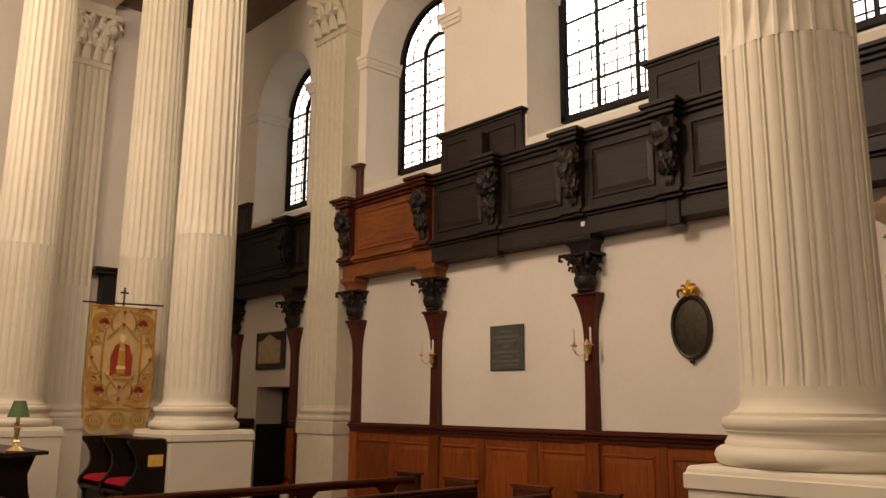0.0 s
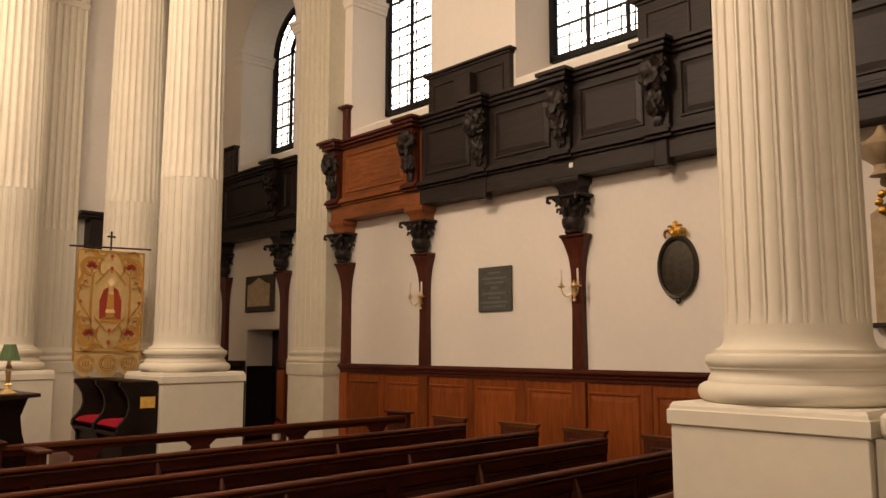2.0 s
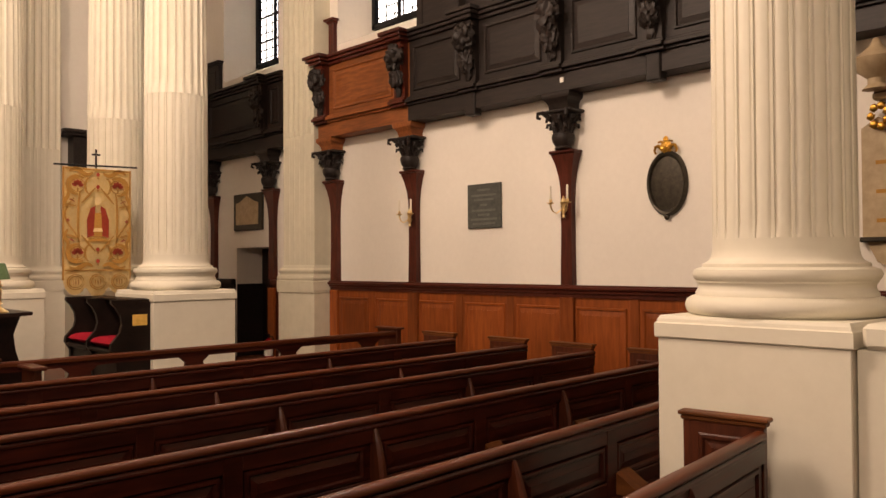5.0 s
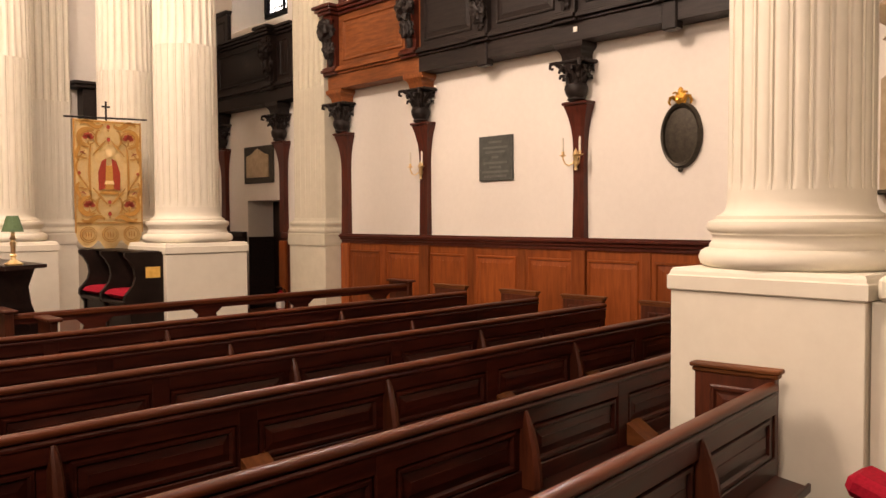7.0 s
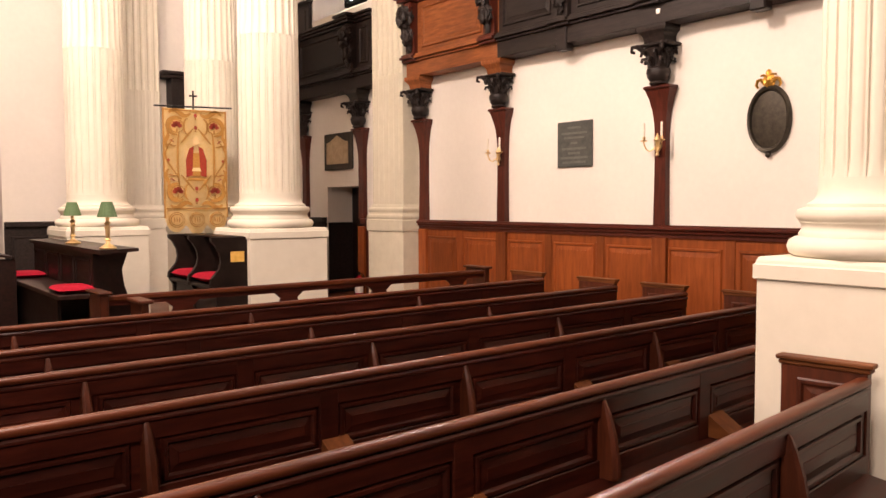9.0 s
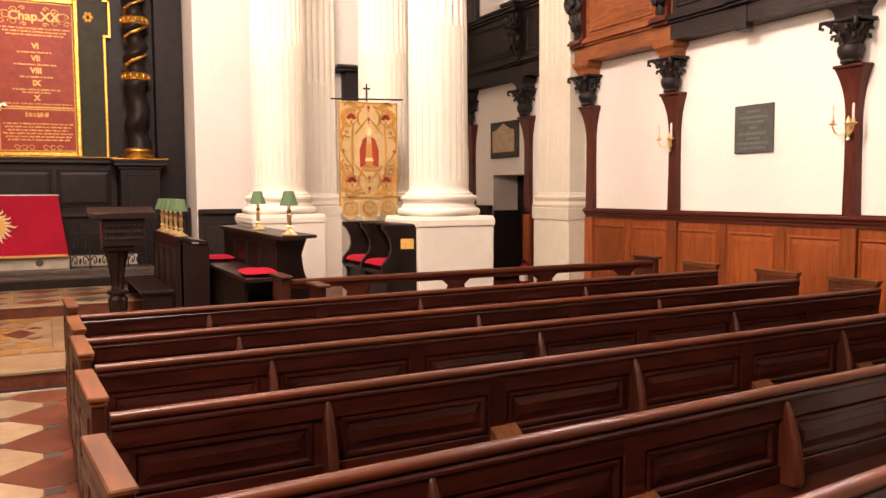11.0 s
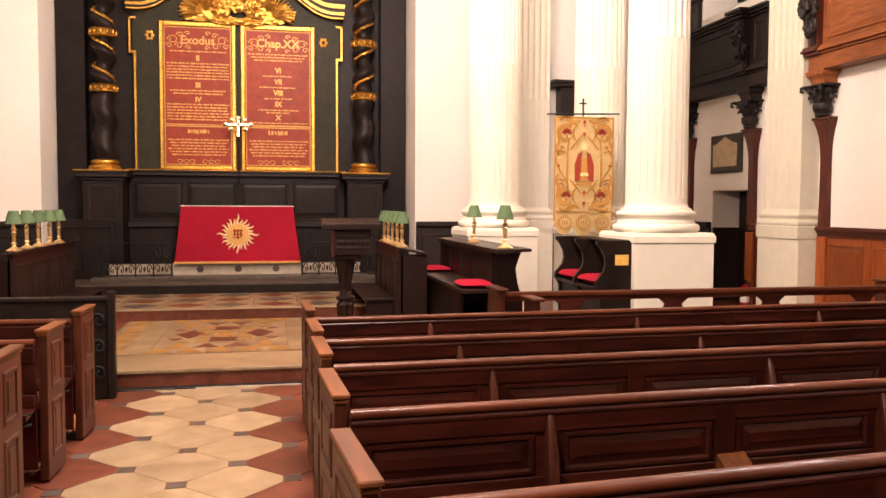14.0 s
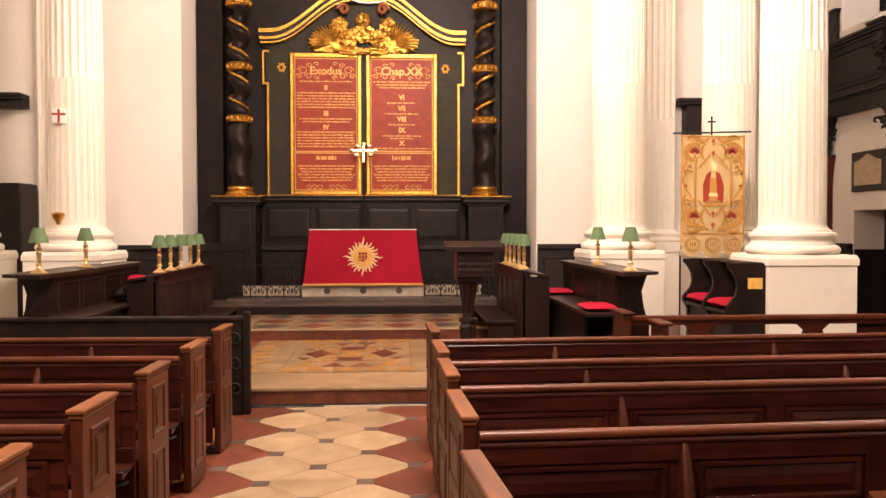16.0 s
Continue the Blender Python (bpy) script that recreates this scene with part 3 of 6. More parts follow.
def gallery(y0, y1, brackets, split, label, top=4.40, dark=EBONY):
    """Panelled gallery front along the wall; bays beyond the split are of the lighter oak."""
    g = thing("wall_gallery", label, "gallery")
    spans = [(y0, min(split, y1), dark)] + ([(split, y1, GALOAK)] if split < y1 else [])
    for a, b, m in spans:
        part("soffit_beam", box((GX - 0.02, a, 3.318), (WS - 0.002, b, 3.50), 0.004), m, g)
        bm = bmesh.new()
        for e, za, zb in ((0.05, 3.50, 3.53), (0.09, 3.53, 3.57), (0.06, 3.57, 3.60)):
            box((GX - e, a, za), (WS - 0.002, b, zb), 0.006, bm)
        part("lower_moulding", bm, m, g)
        part("panel_ground", box((GX + 0.01, a, 3.60), (WS - 0.002, b, 4.28)), m, g)
        bm = bmesh.new()
        for e, za, zb in ((0.03, 4.28, 4.32), (0.07, 4.32, 4.36), (0.10, 4.36, top)):
            box((GX - e, a, za), (WS - 0.002, b, zb), 0.006, bm)
        part("top_cornice", bm, m if m is dark else MAHOG, g)
    edges = sorted(brackets)
    for a, b in zip([y0] + edges, edges + [y1]):
        if b - a < 0.5:
            continue
        m = dark if (a + b) / 2 < split else GALOAK
        bm = bmesh.new()
        frame_panel(bm, (GX + 0.01, a + 0.19, 3.67), Y, Z, -X, b - a - 0.38, 0.54, 0.035, 0.02)
        part("panel_moulding", bm, m, g)
        part("panel", field(bmesh.new(), (GX + 0.009, a + 0.225, 3.705), Y, Z, -X, b - a - 0.45, 0.47, 0.05, 0.014), m, g)
    for y in edges:
        m = MAHOG if 7 < y < 9.5 else dark
        br = part("bracket", prism([(0.0, 3.60), (-0.06, 3.60), (-0.055, 3.72), (-0.08, 3.85), (-0.13, 4.0), (-0.15, 4.15), (-0.12, 4.28), (0.0, 4.28)], 1, -0.10, 0.10), m, g, "carved scroll bracket", loc=(GX + 0.01, y, 0))
        sd = int(y * 100) % 37
        part("carved_mask", lumpy((-0.14, 0, 4.08), (0.10, 0.135, 0.16), sd, 0.36, 2.6, 4), dark, br, "carved lion-like mask", smooth=True)
        part("carved_swag", lumpy((-0.10, 0, 3.86), (0.075, 0.10, 0.15), sd + 3, 0.36, 2.6, 4), dark, br, "carved fruit swag", smooth=True)
        part("carved_drop", lumpy((-0.065, 0, 3.69), (0.04, 0.05, 0.09), sd + 7, 0.4, 2.5), dark, br, smooth=True)
        for s_ in (-1, 1):
            part("carved_curl", tube([(-0.10 - 0.02 * math.cos(a), s_ * (0.085 + (0.045 - 0.004 * q) * math.cos(a)), 4.19 + (0.05 - 0.004 * q) * math.sin(a)) for q, a in [(q, q * 0.8) for q in range(9)]], 0.016, 6), m, br, smooth=True)
        bm = bmesh.new()
        for e, za, zb in ((0.17, 4.282, 4.322), (0.20, 4.322, 4.362), (0.23, 4.362, top + 0.004)):
            box((-e, -0.14 - (e - 0.17), za), (0.0, 0.14 + (e - 0.17), zb), 0.006, bm)
        part("bracket_cornice", bm, m, g, loc=(GX, y, 0))
        bm = bmesh.new()
        for e, za, zb in ((0.09, 3.498, 3.532), (0.13, 3.532, 3.572), (0.10, 3.572, 3.604)):
            box((-e, -0.14, za), (0.0, 0.14, zb), 0.006, bm)
        part("bracket_foot", bm, m, g, loc=(GX, y, 0))
    return g


gallery(-6.5, 9.12, [9.0, 7.39, 6.22, 5.05, 3.92, 2.76, 1.6, 0.4], 7.27, "dark oak gallery front with carved brackets and one lighter bay")
for y in (6.22, 3.92, 1.6):
    tagged(part("soffit_pendant", box((GX - 0.045, y - 0.075, 3.245), (GX + 0.08, y + 0.075, 3.499), 0.012), EBONY), "small dark oak block hanging over the gallery beam", "pendant block", "soffit pendants")
tagged(part("ceiling_speaker", box((GX - 0.04, 4.93, 3.40), (GX - 0.021, 4.975, 3.45), 0.004), WHITECLOTH), "small white square box on the dark gallery beam", "speaker")


def pier_panel(y0, y1, m, z1=4.98):
    """The panelled back rail that stands on the gallery before a wall pier."""
    p = thing("gallery_back_panel", "panelled oak back board standing against the wall pier", "panel", group="gallery back panels")
    part("board", box((WS - 0.07, y0, 4.404), (WS - 0.002, y1, z1 - 0.06), 0.004), m, p)
    bm = bmesh.new()
    for e, za, zb in ((0.02, z1 - 0.06, z1 - 0.03), (0.05, z1 - 0.03, z1)):
        box((WS - 0.07 - e, y0 - e, za), (WS - 0.002, y1 + e, zb), 0.004, bm)
    part("cornice", bm, m, p)
    n = 2 if y1 - y0 > 1 else 1
    w = (y1 - y0) / n
    for k in range(n):
        if w < 0.3:
            continue
        bm = bmesh.new()
        frame_panel(bm, (WS - 0.07, y0 + k * w + 0.09, 4.47), Y, Z, -X, w - 0.18, 0.36, 0.03, 0.014)
        part("panel", bm, m, p)
    return p


pier_panel(5.93, 7.30, EBONY)
pier_panel(2.92, 4.25, EBONY)
pier_panel(-0.2, 1.2, EBONY)
pier_panel(9.0, 9.11, MAHOG)
tagged(part("gallery_box", box((6.52, 6.45, 4.404), (6.645, 6.72, 4.80), 0.01), EBONY), "small dark cupboard on the gallery ledge", "cupboard")


# ---- pews ----
def pew_end(parent, x, y0, y1, h=0.885):
    """A panelled bench end between y0 and y1, the pew's back line being y = 0."""
    e = part("bench_end", box((x - 0.025, y0, 0.0), (x + 0.025, y1, h - 0.035), 0.004), PEWEND, parent)
    cap = bmesh.new()
    box((x - 0.030, y0 - 0.012, h - 0.035), (x + 0.030, y1 + 0.012, h - 0.014), 0.006, cap)
    box((x - 0.037, y0 - 0.022, h - 0.014), (x + 0.037, y1 + 0.022, h + 0.006), 0.005, cap)
    part("cap", cap, PEWCAP, e, "cap with its lit top put in as lighter oak")
    for n in (-1, 1):
        ox = x + n * 0.025
        for z, hh in ((0.12, 0.34), (0.53, 0.27)):
            bm = bmesh.new()
            frame_panel(bm, (ox, y0 + 0.07, z), Y, Z, X * n, y1 - y0 - 0.14, hh, 0.03, 0.008)
            field(bm, (ox, y0 + 0.11, z + 0.04), Y, Z, X * n, y1 - y0 - 0.22, hh - 0.08, 0.02, 0.007)
            part("end_panel", bm, PEWEND, e)
    return e


def rib_mesh():
    """A shaped oak rib with a pointed head and rounded front, its back at y = 0."""
    H = 0.825
    rows = [(0.004, 0.008, H - 0.03), (0.012, 0.028, H - 0.06), (0.019, 0.05, H - 0.11), (0.023, 0.075, H - 0.19), (0.024, 0.092, H - 0.28), (0.024, 0.10, 0.46), (0.024, 0.09, 0.445)]
    bm = bmesh.new()
    rings = [[bm.verts.new(p) for p in ((-w, 0, z), (-w, -d * 0.8, z), (-w * 0.45, -d, z), (w * 0.45, -d, z), (w, -d * 0.8, z), (w, 0, z))] for w, d, z in rows]
    for a, b in zip(rings, rings[1:]):
        for i in range(6):
            bm.faces.new((a[i], a[(i + 1) % 6], b[(i + 1) % 6], b[i]))
    bm.faces.new(rings[0])
    bm.faces.new(rings[-1])
    return mesh_of("buttress", bm, PEWEND)


RIB = rib_mesh()


def pew(loc, L, ends, group, label, bay=0.84, rz=0, ribs=1):
    """A bench facing +y: its back stands at y = 0, from x = 0 to L; ends give back and front edge of each bench end."""
    p = thing("pew", label, "pew", loc, rz, group=group)
    H = 0.825
    part("back_board", box((0.03, -0.012, 0.08), (L - 0.03, 0.02, H - 0.022)), PEW, p)
    bm = bmesh.new()
    prism([(-0.026, H - 0.022), (-0.034, H - 0.016), (-0.037, H - 0.006), (-0.034, H + 0.004), (-0.024, H + 0.012), (-0.006, H + 0.015), (0.012, H + 0.012), (0.024, H + 0.002), (0.026, H - 0.012), (0.02, H - 0.022)], 0, 0.03, L - 0.03, bm)
    part("top_rail", bm, RAIL, p, "polished brown top rail", smooth=True)
    part("rail_bead", prism([(-0.028, H - 0.05), (-0.036, H - 0.044), (-0.036, H - 0.034), (-0.028, H - 0.026)], 0, 0.03, L - 0.03), PEW, p)
    part("frieze_rail", box((0.03, -0.028, H - 0.12), (L - 0.03, -0.013, H - 0.026), 0.004), PEW, p)
    part("mid_rail", box((0.03, -0.026, 0.44), (L - 0.03, -0.013, 0.52), 0.004), PEW, p)
    bm = bmesh.new()
    prism([(-0.16, 0.405), (-0.165, 0.42), (-0.013, 0.445), (-0.013, 0.43)], 0, 0.03, L - 0.03, bm)
    box((0.03, -0.17, 0.40), (L - 0.03, -0.155, 0.438), 0.003, bm)
    part("book_ledge", bm, PEW, p)
    n = max(1, round((L - 0.06) / bay))
    w = (L - 0.06) / n
    for k in range(n):
        xa = 0.03 + k * w
        bm = bmesh.new()
        frame_panel(bm, (xa + 0.06, -0.0125, 0.525), X, Z, -Y, w - 0.12, H - 0.65, 0.03, 0.014)
        field(bm, (xa + 0.09, -0.0125, 0.555), X, Z, -Y, w - 0.18, H - 0.71, 0.035, 0.012)
        part("back_panel", bm, PEW, p)
        part("lower_panel", field(bmesh.new(), (xa + 0.08, -0.0125, 0.10), X, Z, -Y, w - 0.16, 0.29, 0.03, 0.01), PEW, p)
        if k and k % 2 != ribs:
            part("muntin", box((xa - 0.05, -0.03, 0.10), (xa + 0.05, -0.013, H - 0.04), 0.004), PEW, p)
        elif k:
            rib = new("buttress", RIB)
            rib.parent = p
            rib.matrix_basis = Matrix.Translation((xa, -0.0135, 0))
            tagged(rib, "shaped oak rib")
    for x in (1.70, 3.42, 4.35):
        if ribs and x < L - 0.3:
            part("book_box", prism([(-0.155, 0.446), (-0.155, 0.475), (-0.03, 0.555), (-0.013, 0.555), (-0.013, 0.446)], 0, x - 0.07, x + 0.07), PEWCAP, p, "small sloping oak book box")
    part("seat", box((0.03, 0.021, 0.42), (L - 0.03, 0.40, 0.45), 0.006), PEWEND, p)
    part("seat_front", box((0.03, 0.34, 0.10), (L - 0.03, 0.36, 0.419)), PEW, p)
    for z in (0.37, 0.43) if not ribs else ():
        part("umbrella_hoop", tube([(L - 0.03 - 0.20 * (1 - math.cos(a)) / 2, -0.10 - 0.07 * math.sin(a), z) for a in [math.pi * k / 10 for k in range(11)]], 0.008, 6), IRON, p, "bent iron umbrella hoop", smooth=True)
    for x, (y0, y1) in zip((0.0, L), ends):
        pew_end(p, x, y0, y1)
    return p


# back lines of the benches: distance along the aisle, and the slight turn of each row
ROWS = [(5.74, 2.3), (4.79, 2.2), (4.03, 2.1), (3.12, 2.8), (2.11, 4.6)]
RX0, RX1 = 0.17, 5.98
NEAR, FAR = (0.05, 0.55), (0.015, 0.445)     # bench ends beside the aisle and beside the wall: back and front edge
first = pew((RX0, ROWS[0][0], 0), RX1 - RX0, (NEAR, FAR), "pews on the south side", "long dark oak pew with panelled back and polished rail", rz=ROWS[0][1])
for y, rz in ROWS[1:]:
    copy_thing(first, pose(RX0, y, 0, 0, 0, rz))
pew((RX0, 1.16, 0.05), 3.31, (NEAR, (-0.02, 0.335)), "pews on the south side", "shorter dark oak pew ending against the column pedestal", rz=7.2)
LX1, LL = -1.40, 5.93
left = None
for y in (5.86, 5.0, 4.13, 3.28, 2.42):
    m = pose(LX1, y, 0.015, 0, 0, -2.0) @ Matrix.Translation((-LL, 0, 0))
    if left is None:
        left = pew(tuple(m.translation), LL, ((0.03, 0.37), (0.03, 0.37)), "pews on the north side", "long dark oak pew with panelled ends beside the aisle", rz=-2.0, ribs=0)
    else:
        copy_thing(left, m)


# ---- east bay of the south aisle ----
# BLACK replaces EBONY here, so the bay's shade is painted into the wood
gallery(9.94, 13.24, [10.55, 12.38], 20, "dark oak gallery front with the east bay's shade in its colour", dark=BLACK)
for y in (10.58, 12.38):
    gallery_post(y, EBONY)
pier_panel(12.17, 12.62, EBONY)
d = thing("wall_panelling", "very dark oak dado beside the vestry doorway", "panelling")
for a, b in ((9.95, 10.6), (11.74, 13.24)):
    part("backing", box((WS - 0.04, a, 0.14), (WS - 0.002, b, 1.30)), MAHOG if a < 10 else EBONY, d)
    part("dado_rail", box((WS - 0.09, a, 1.30), (WS - 0.002, b, 1.385), 0.01), MAHOG if a < 10 else EBONY, d)
door = tagged(new("door_1"), "dark panelled door standing in a deep plastered doorway", "door", kind="structure")
part("door_leaf", box((WS + 0.46, 10.63, 0.14), (WS + 0.51, 11.71, 1.87), 0.004), STALL, door)
part("reveal_panel", box((WS + 0.002, 11.695, 0.14), (WS + 0.459, 11.718, 1.30), 0.004), EBONY, door, "dark oak lining of the doorway")
struct("aisle_ceiling", box((4.46, 9.91, 8.30), (WS - 0.003, 13.24, 8.45)), AISLECEIL, "aisle bay ceiling with its shade put in as brown", "ceiling")
for sx, x0, x1 in ((1, 4.53, 5.10), (-1, -8.0, -5.87)):
    g = thing("gallery_return", "black oak gallery return on the east wall", "gallery")
    part("front_board", box((x0 + (0.10 if sx > 0 else 0), EAST - 0.26, 3.10 if sx > 0 else 3.50), (x1, EAST - 0.003, 3.62), 0.006), EBONY, g)
    bm = bmesh.new()
    box((x0 - 0.04, EAST - 0.32, 3.62), (x1, EAST - 0.003, 3.67), 0.008, bm)
    box((x0 - 0.07, EAST - 0.36, 3.67), (x1, EAST - 0.003, 3.72), 0.008, bm)
    part("cornice", bm, EBONY, g)
for x0, x1 in ((XC + 2.87, 4.06 - 0.4), (4.06 + 0.4, WS - 0.05), (2 * XC - 4.06 + 0.4, XC - 2.87), (-7.9, 2 * XC - 4.06 - 0.4)):
    w = thing("wall_panelling", "low black oak panelling along the east wall", "panelling")
    wood = MAHOG if 4.4 < x0 < 5 else EBONY
    part("backing", box((x0, EAST - 0.05, 0.14), (x1, EAST - 0.003, 1.28)), wood, w)
    bm = bmesh.new()
    frame_panel(bm, (x0 + 0.08, EAST - 0.05, 0.4), X, Z, -Y, x1 - x0 - 0.16, 0.75, 0.04, 0.015)
    part("panel", bm, EBONY, w)
    part("dado_rail", box((x0, EAST - 0.11, 1.28), (x1, EAST - 0.003, 1.36), 0.012), wood, w)
tagged(part("organ_console", box((-7.4, 12.3, 0.14), (-5.62, 12.9, 2.3), 0.02), BLACK), "tall plain black wooden case behind the column", "cabinet")

# ---- wall tablets ----
p = thing("memorial_plaque", "square grey slate plaque with rows of worn lettering", "plaque", (WS, 6.235, 2.255))
part("slab", box((-0.03, -0.255, -0.25), (-0.002, 0.255, 0.25), 0.006), GREYPLAQUE, p)
bm = bmesh.new()
for z, w in ((0.18, 0.20), (0.12, 0.38), (0.07, 0.30), (0.01, 0.10), (-0.05, 0.36), (-0.10, 0.18), (-0.15, 0.40), (-0.20, 0.34)):
    box((-0.032, -w / 2, z - 0.012), (-0.0305, w / 2, z + 0.012), bm=bm)
part("lettering", bm, PLAQUETEXT, p, "faint bars of lettering")
o = thing("oval_tablet", "dark bronze oval tablet with a small gilt crest", "plaque", (WS, 3.93, 2.335))
bm = bmesh.new()
n = 40
rings = []
for f, d in ((1.0, -0.002), (1.0, -0.03), (0.94, -0.06), (0.86, -0.05), (0.82, -0.025), (0.55, -0.035), (0.15, -0.04)):
    rings.append([bm.verts.new((d, 0.205 * f * math.cos(2 * math.pi * k / n), 0.30 * f * math.sin(2 * math.pi * k / n))) for k in range(n)])
for a, b in zip(rings, rings[1:]):
    for k in range(n):
        bm.faces.new((a[k], a[(k + 1) % n], b[(k + 1) % n], b[k]))
bm.faces.new(rings[-1])
part("oval", bm, BRONZE, o, smooth=True)
crest = part("crest", lumpy((-0.04, 0, 0.33), (0.03, 0.055, 0.055), 7, 0.5, 3.6), GOLD, o, "gilt carved crest", smooth=True)
for sy in (-1, 1):
    part("crest_leaf", tube([(-0.04, sy * 0.03, 0.31), (-0.05, sy * 0.07, 0.345), (-0.05, sy * 0.10, 0.34), (-0.045, sy * 0.115, 0.30), (-0.04, sy * 0.10, 0.275)], 0.020, 6, None, 0.5), GOLD, crest, smooth=True)
    part("crest_leaf", tube([(-0.04, sy * 0.02, 0.36), (-0.05, sy * 0.045, 0.385), (-0.045, sy * 0.075, 0.38)], 0.016, 6, None, 0.5), GOLD, crest, smooth=True)
part("crest_tip", lumpy((-0.04, 0, 0.395), (0.02, 0.022, 0.035), 3, 0.4, 3.0), GOLD, crest, smooth=True)
part("drop", blob((-0.03, 0, -0.31), (0.02, 0.03, 0.03)), BRONZE, o, smooth=True)
t = thing("wall_tablet", "tan stone wall tablet in a dark grey frame", "plaque", (WS, 11.32, 2.44))
part("frame", box((-0.04, -0.43, -0.29), (-0.002, 0.43, 0.29), 0.01), BRONZE, t, "dark grey frame")
bm = prism([(-0.33, -0.2), (0.33, -0.2), (0.33, 0.14), (0.22, 0.16), (0.0, 0.25), (-0.22, 0.16), (-0.33, 0.14)], 0, -0.055, -0.041)
part("inscription_panel", bm, TANSTONE, t, "pale tan inscription panel")
m = thing("wall_monument", "large tan stone wall monument with urn and gilt arms", "monument", (WS, 1.72, 0))
part("slab", prism([(-0.52, 1.78), (0.52, 1.78), (0.52, 2.62), (0.40, 2.70), (0.32, 2.62), (0.32, 2.82), (-0.32, 2.82), (-0.32, 2.62), (-0.40, 2.70), (-0.52, 2.62)], 0, -0.06, -0.002), TANSTONE, m)
part("apron", prism([(-0.5, 1.77), (0.5, 1.77), (0.42, 1.60), (0.2, 1.52), (-0.2, 1.52), (-0.42, 1.60)], 0, -0.05, -0.002), TANSTONE, m)
part("ledge", box((-0.10, -0.55, 1.755), (-0.002, 0.55, 1.79), 0.008), BRONZE, m)
part("cornice", box((-0.12, -0.42, 2.82), (-0.002, 0.42, 2.88), 0.012), TANSTONE, m)
bm = bmesh.new()
for k in range(7):
    a = 2 * math.pi * k / 7
    blob((-0.09, 0.38 + 0.06 * math.cos(a), 2.70 + 0.08 * math.sin(a)), (0.03, 0.035, 0.035), bm)
part("coat_of_arms", bm, GOLD, m, "gilt carved arms", smooth=True)
part("urn", lathe([(0.10, 2.88), (0.06, 2.92), (0.06, 2.96), (0.16, 3.04), (0.19, 3.10), (0.12, 3.14), (0.05, 3.2), (0.02, 3.26)], 20, at=(-0.2, 0.36, 0)), TANSTONE, m, smooth=True)
bm = bmesh.new()
for k in range(6):
    box((-0.062, -0.42, 1.9 + k * 0.11), (-0.0605, 0.42 - 0.08 * (k % 2), 1.93 + k * 0.11), bm=bm)
part("lettering", bm, OLIVE, m, "worn bars of lettering")


def sconce(y):
    s = thing("wall_sconce", "two-armed brass wall sconce with white candles", "sconce", (WS - 0.085, y, 2.18), group="brass sconces")
    part("back_plate", lathe([(0.0, -0.12), (0.02, -0.11), (0.012, -0.08), (0.03, -0.04), (0.02, 0.0), (0.035, 0.04), (0.015, 0.08), (0.0, 0.11)], 12, at=(-0.03, 0, 0)), BRASS, s, smooth=True)
    for sy in (-1, 1):
        part("arm", tube([(-0.03, 0, -0.02), (-0.08, sy * 0.05, -0.07), (-0.095, sy * 0.085, -0.05), (-0.105, sy * 0.105, 0.0), (-0.105, sy * 0.105, 0.03)], 0.008, 6), BRASS, s)
        part("drip_pan", lathe([(0.008, 0.02), (0.035, 0.03), (0.038, 0.036), (0.014, 0.04), (0.016, 0.07)], 12, at=(-0.105, sy * 0.105, 0)), BRASS, s, smooth=True)
        part("candle", lathe([(0.011, 0.07), (0.011, 0.20), (0.004, 0.21)], 10, at=(-0.105, sy * 0.105, 0)), CANDLE, s, "white candle")
    return s


sconce(7.39)
sconce(5.05)

# ---- steps and altar ----
struct("chancel_step", box((-6, 7.55, 0), (5.5, 7.619, 0.118)), TERRA, "red tiled step up into the chancel", "step")
struct("step_nosing", box((-6, 7.53, 0.12), (5.5, 8.30, 0.152), 0.006), OLDSTONE, "pale worn stone step edge", "step")
g = tagged(part("floor_grating", box((XC - 0.85, 7.40, -0.011), (XC + 0.85, 7.50, 0.012), 0.003), IRON), "narrow black iron heating grating across the aisle", "grating")
for k in range(28):
    part("bar", box((XC - 0.83 + k * 0.06, 7.41, 0.0125), (XC - 0.81 + k * 0.06, 7.49, 0.018)), IRON, g)
# two thin strips, pale and dark, paint a broken glint along the grating
part("worn_edge", box((XC - 0.12, 7.392, -0.010), (XC + 0.84, 7.3995, 0.014), 0.002), MARBLE, g, "pale strip painting a glint on the grating")
part("worn_edge", box((XC - 0.70, 7.392, -0.010), (XC - 0.30, 7.3995, 0.012), 0.002), SLATE, g)
struct("sanctuary_step", box((-4.5, 10.78, 0.138), (3.2, 12.70, 0.27)), TERRA, "red tiled step before the sanctuary", "step")
struct("sanctuary_step_edge", box((-4.5, 10.76, 0.271), (3.2, 10.90, 0.285), 0.004), CREAMSTONE, "pale step edge", "step")
struct("altar_step", box((XC - 2.85, 12.70, 0.138), (XC + 2.85, 14.55, 0.40), 0.004), BLACK, "black stone step below the altar", "step")
struct("altar_pavement", box((XC - 2.85, 12.72, 0.401), (XC + 2.85, 14.55, 0.425), 0.004), SLATE, "dark polished altar step", "step")
struct("altar_plinth", box((XC - 2.2, 13.30, 0.426), (XC + 2.2, 14.3, 0.478), 0.006), SLATE, "pale stone footpace under the altar", "step")

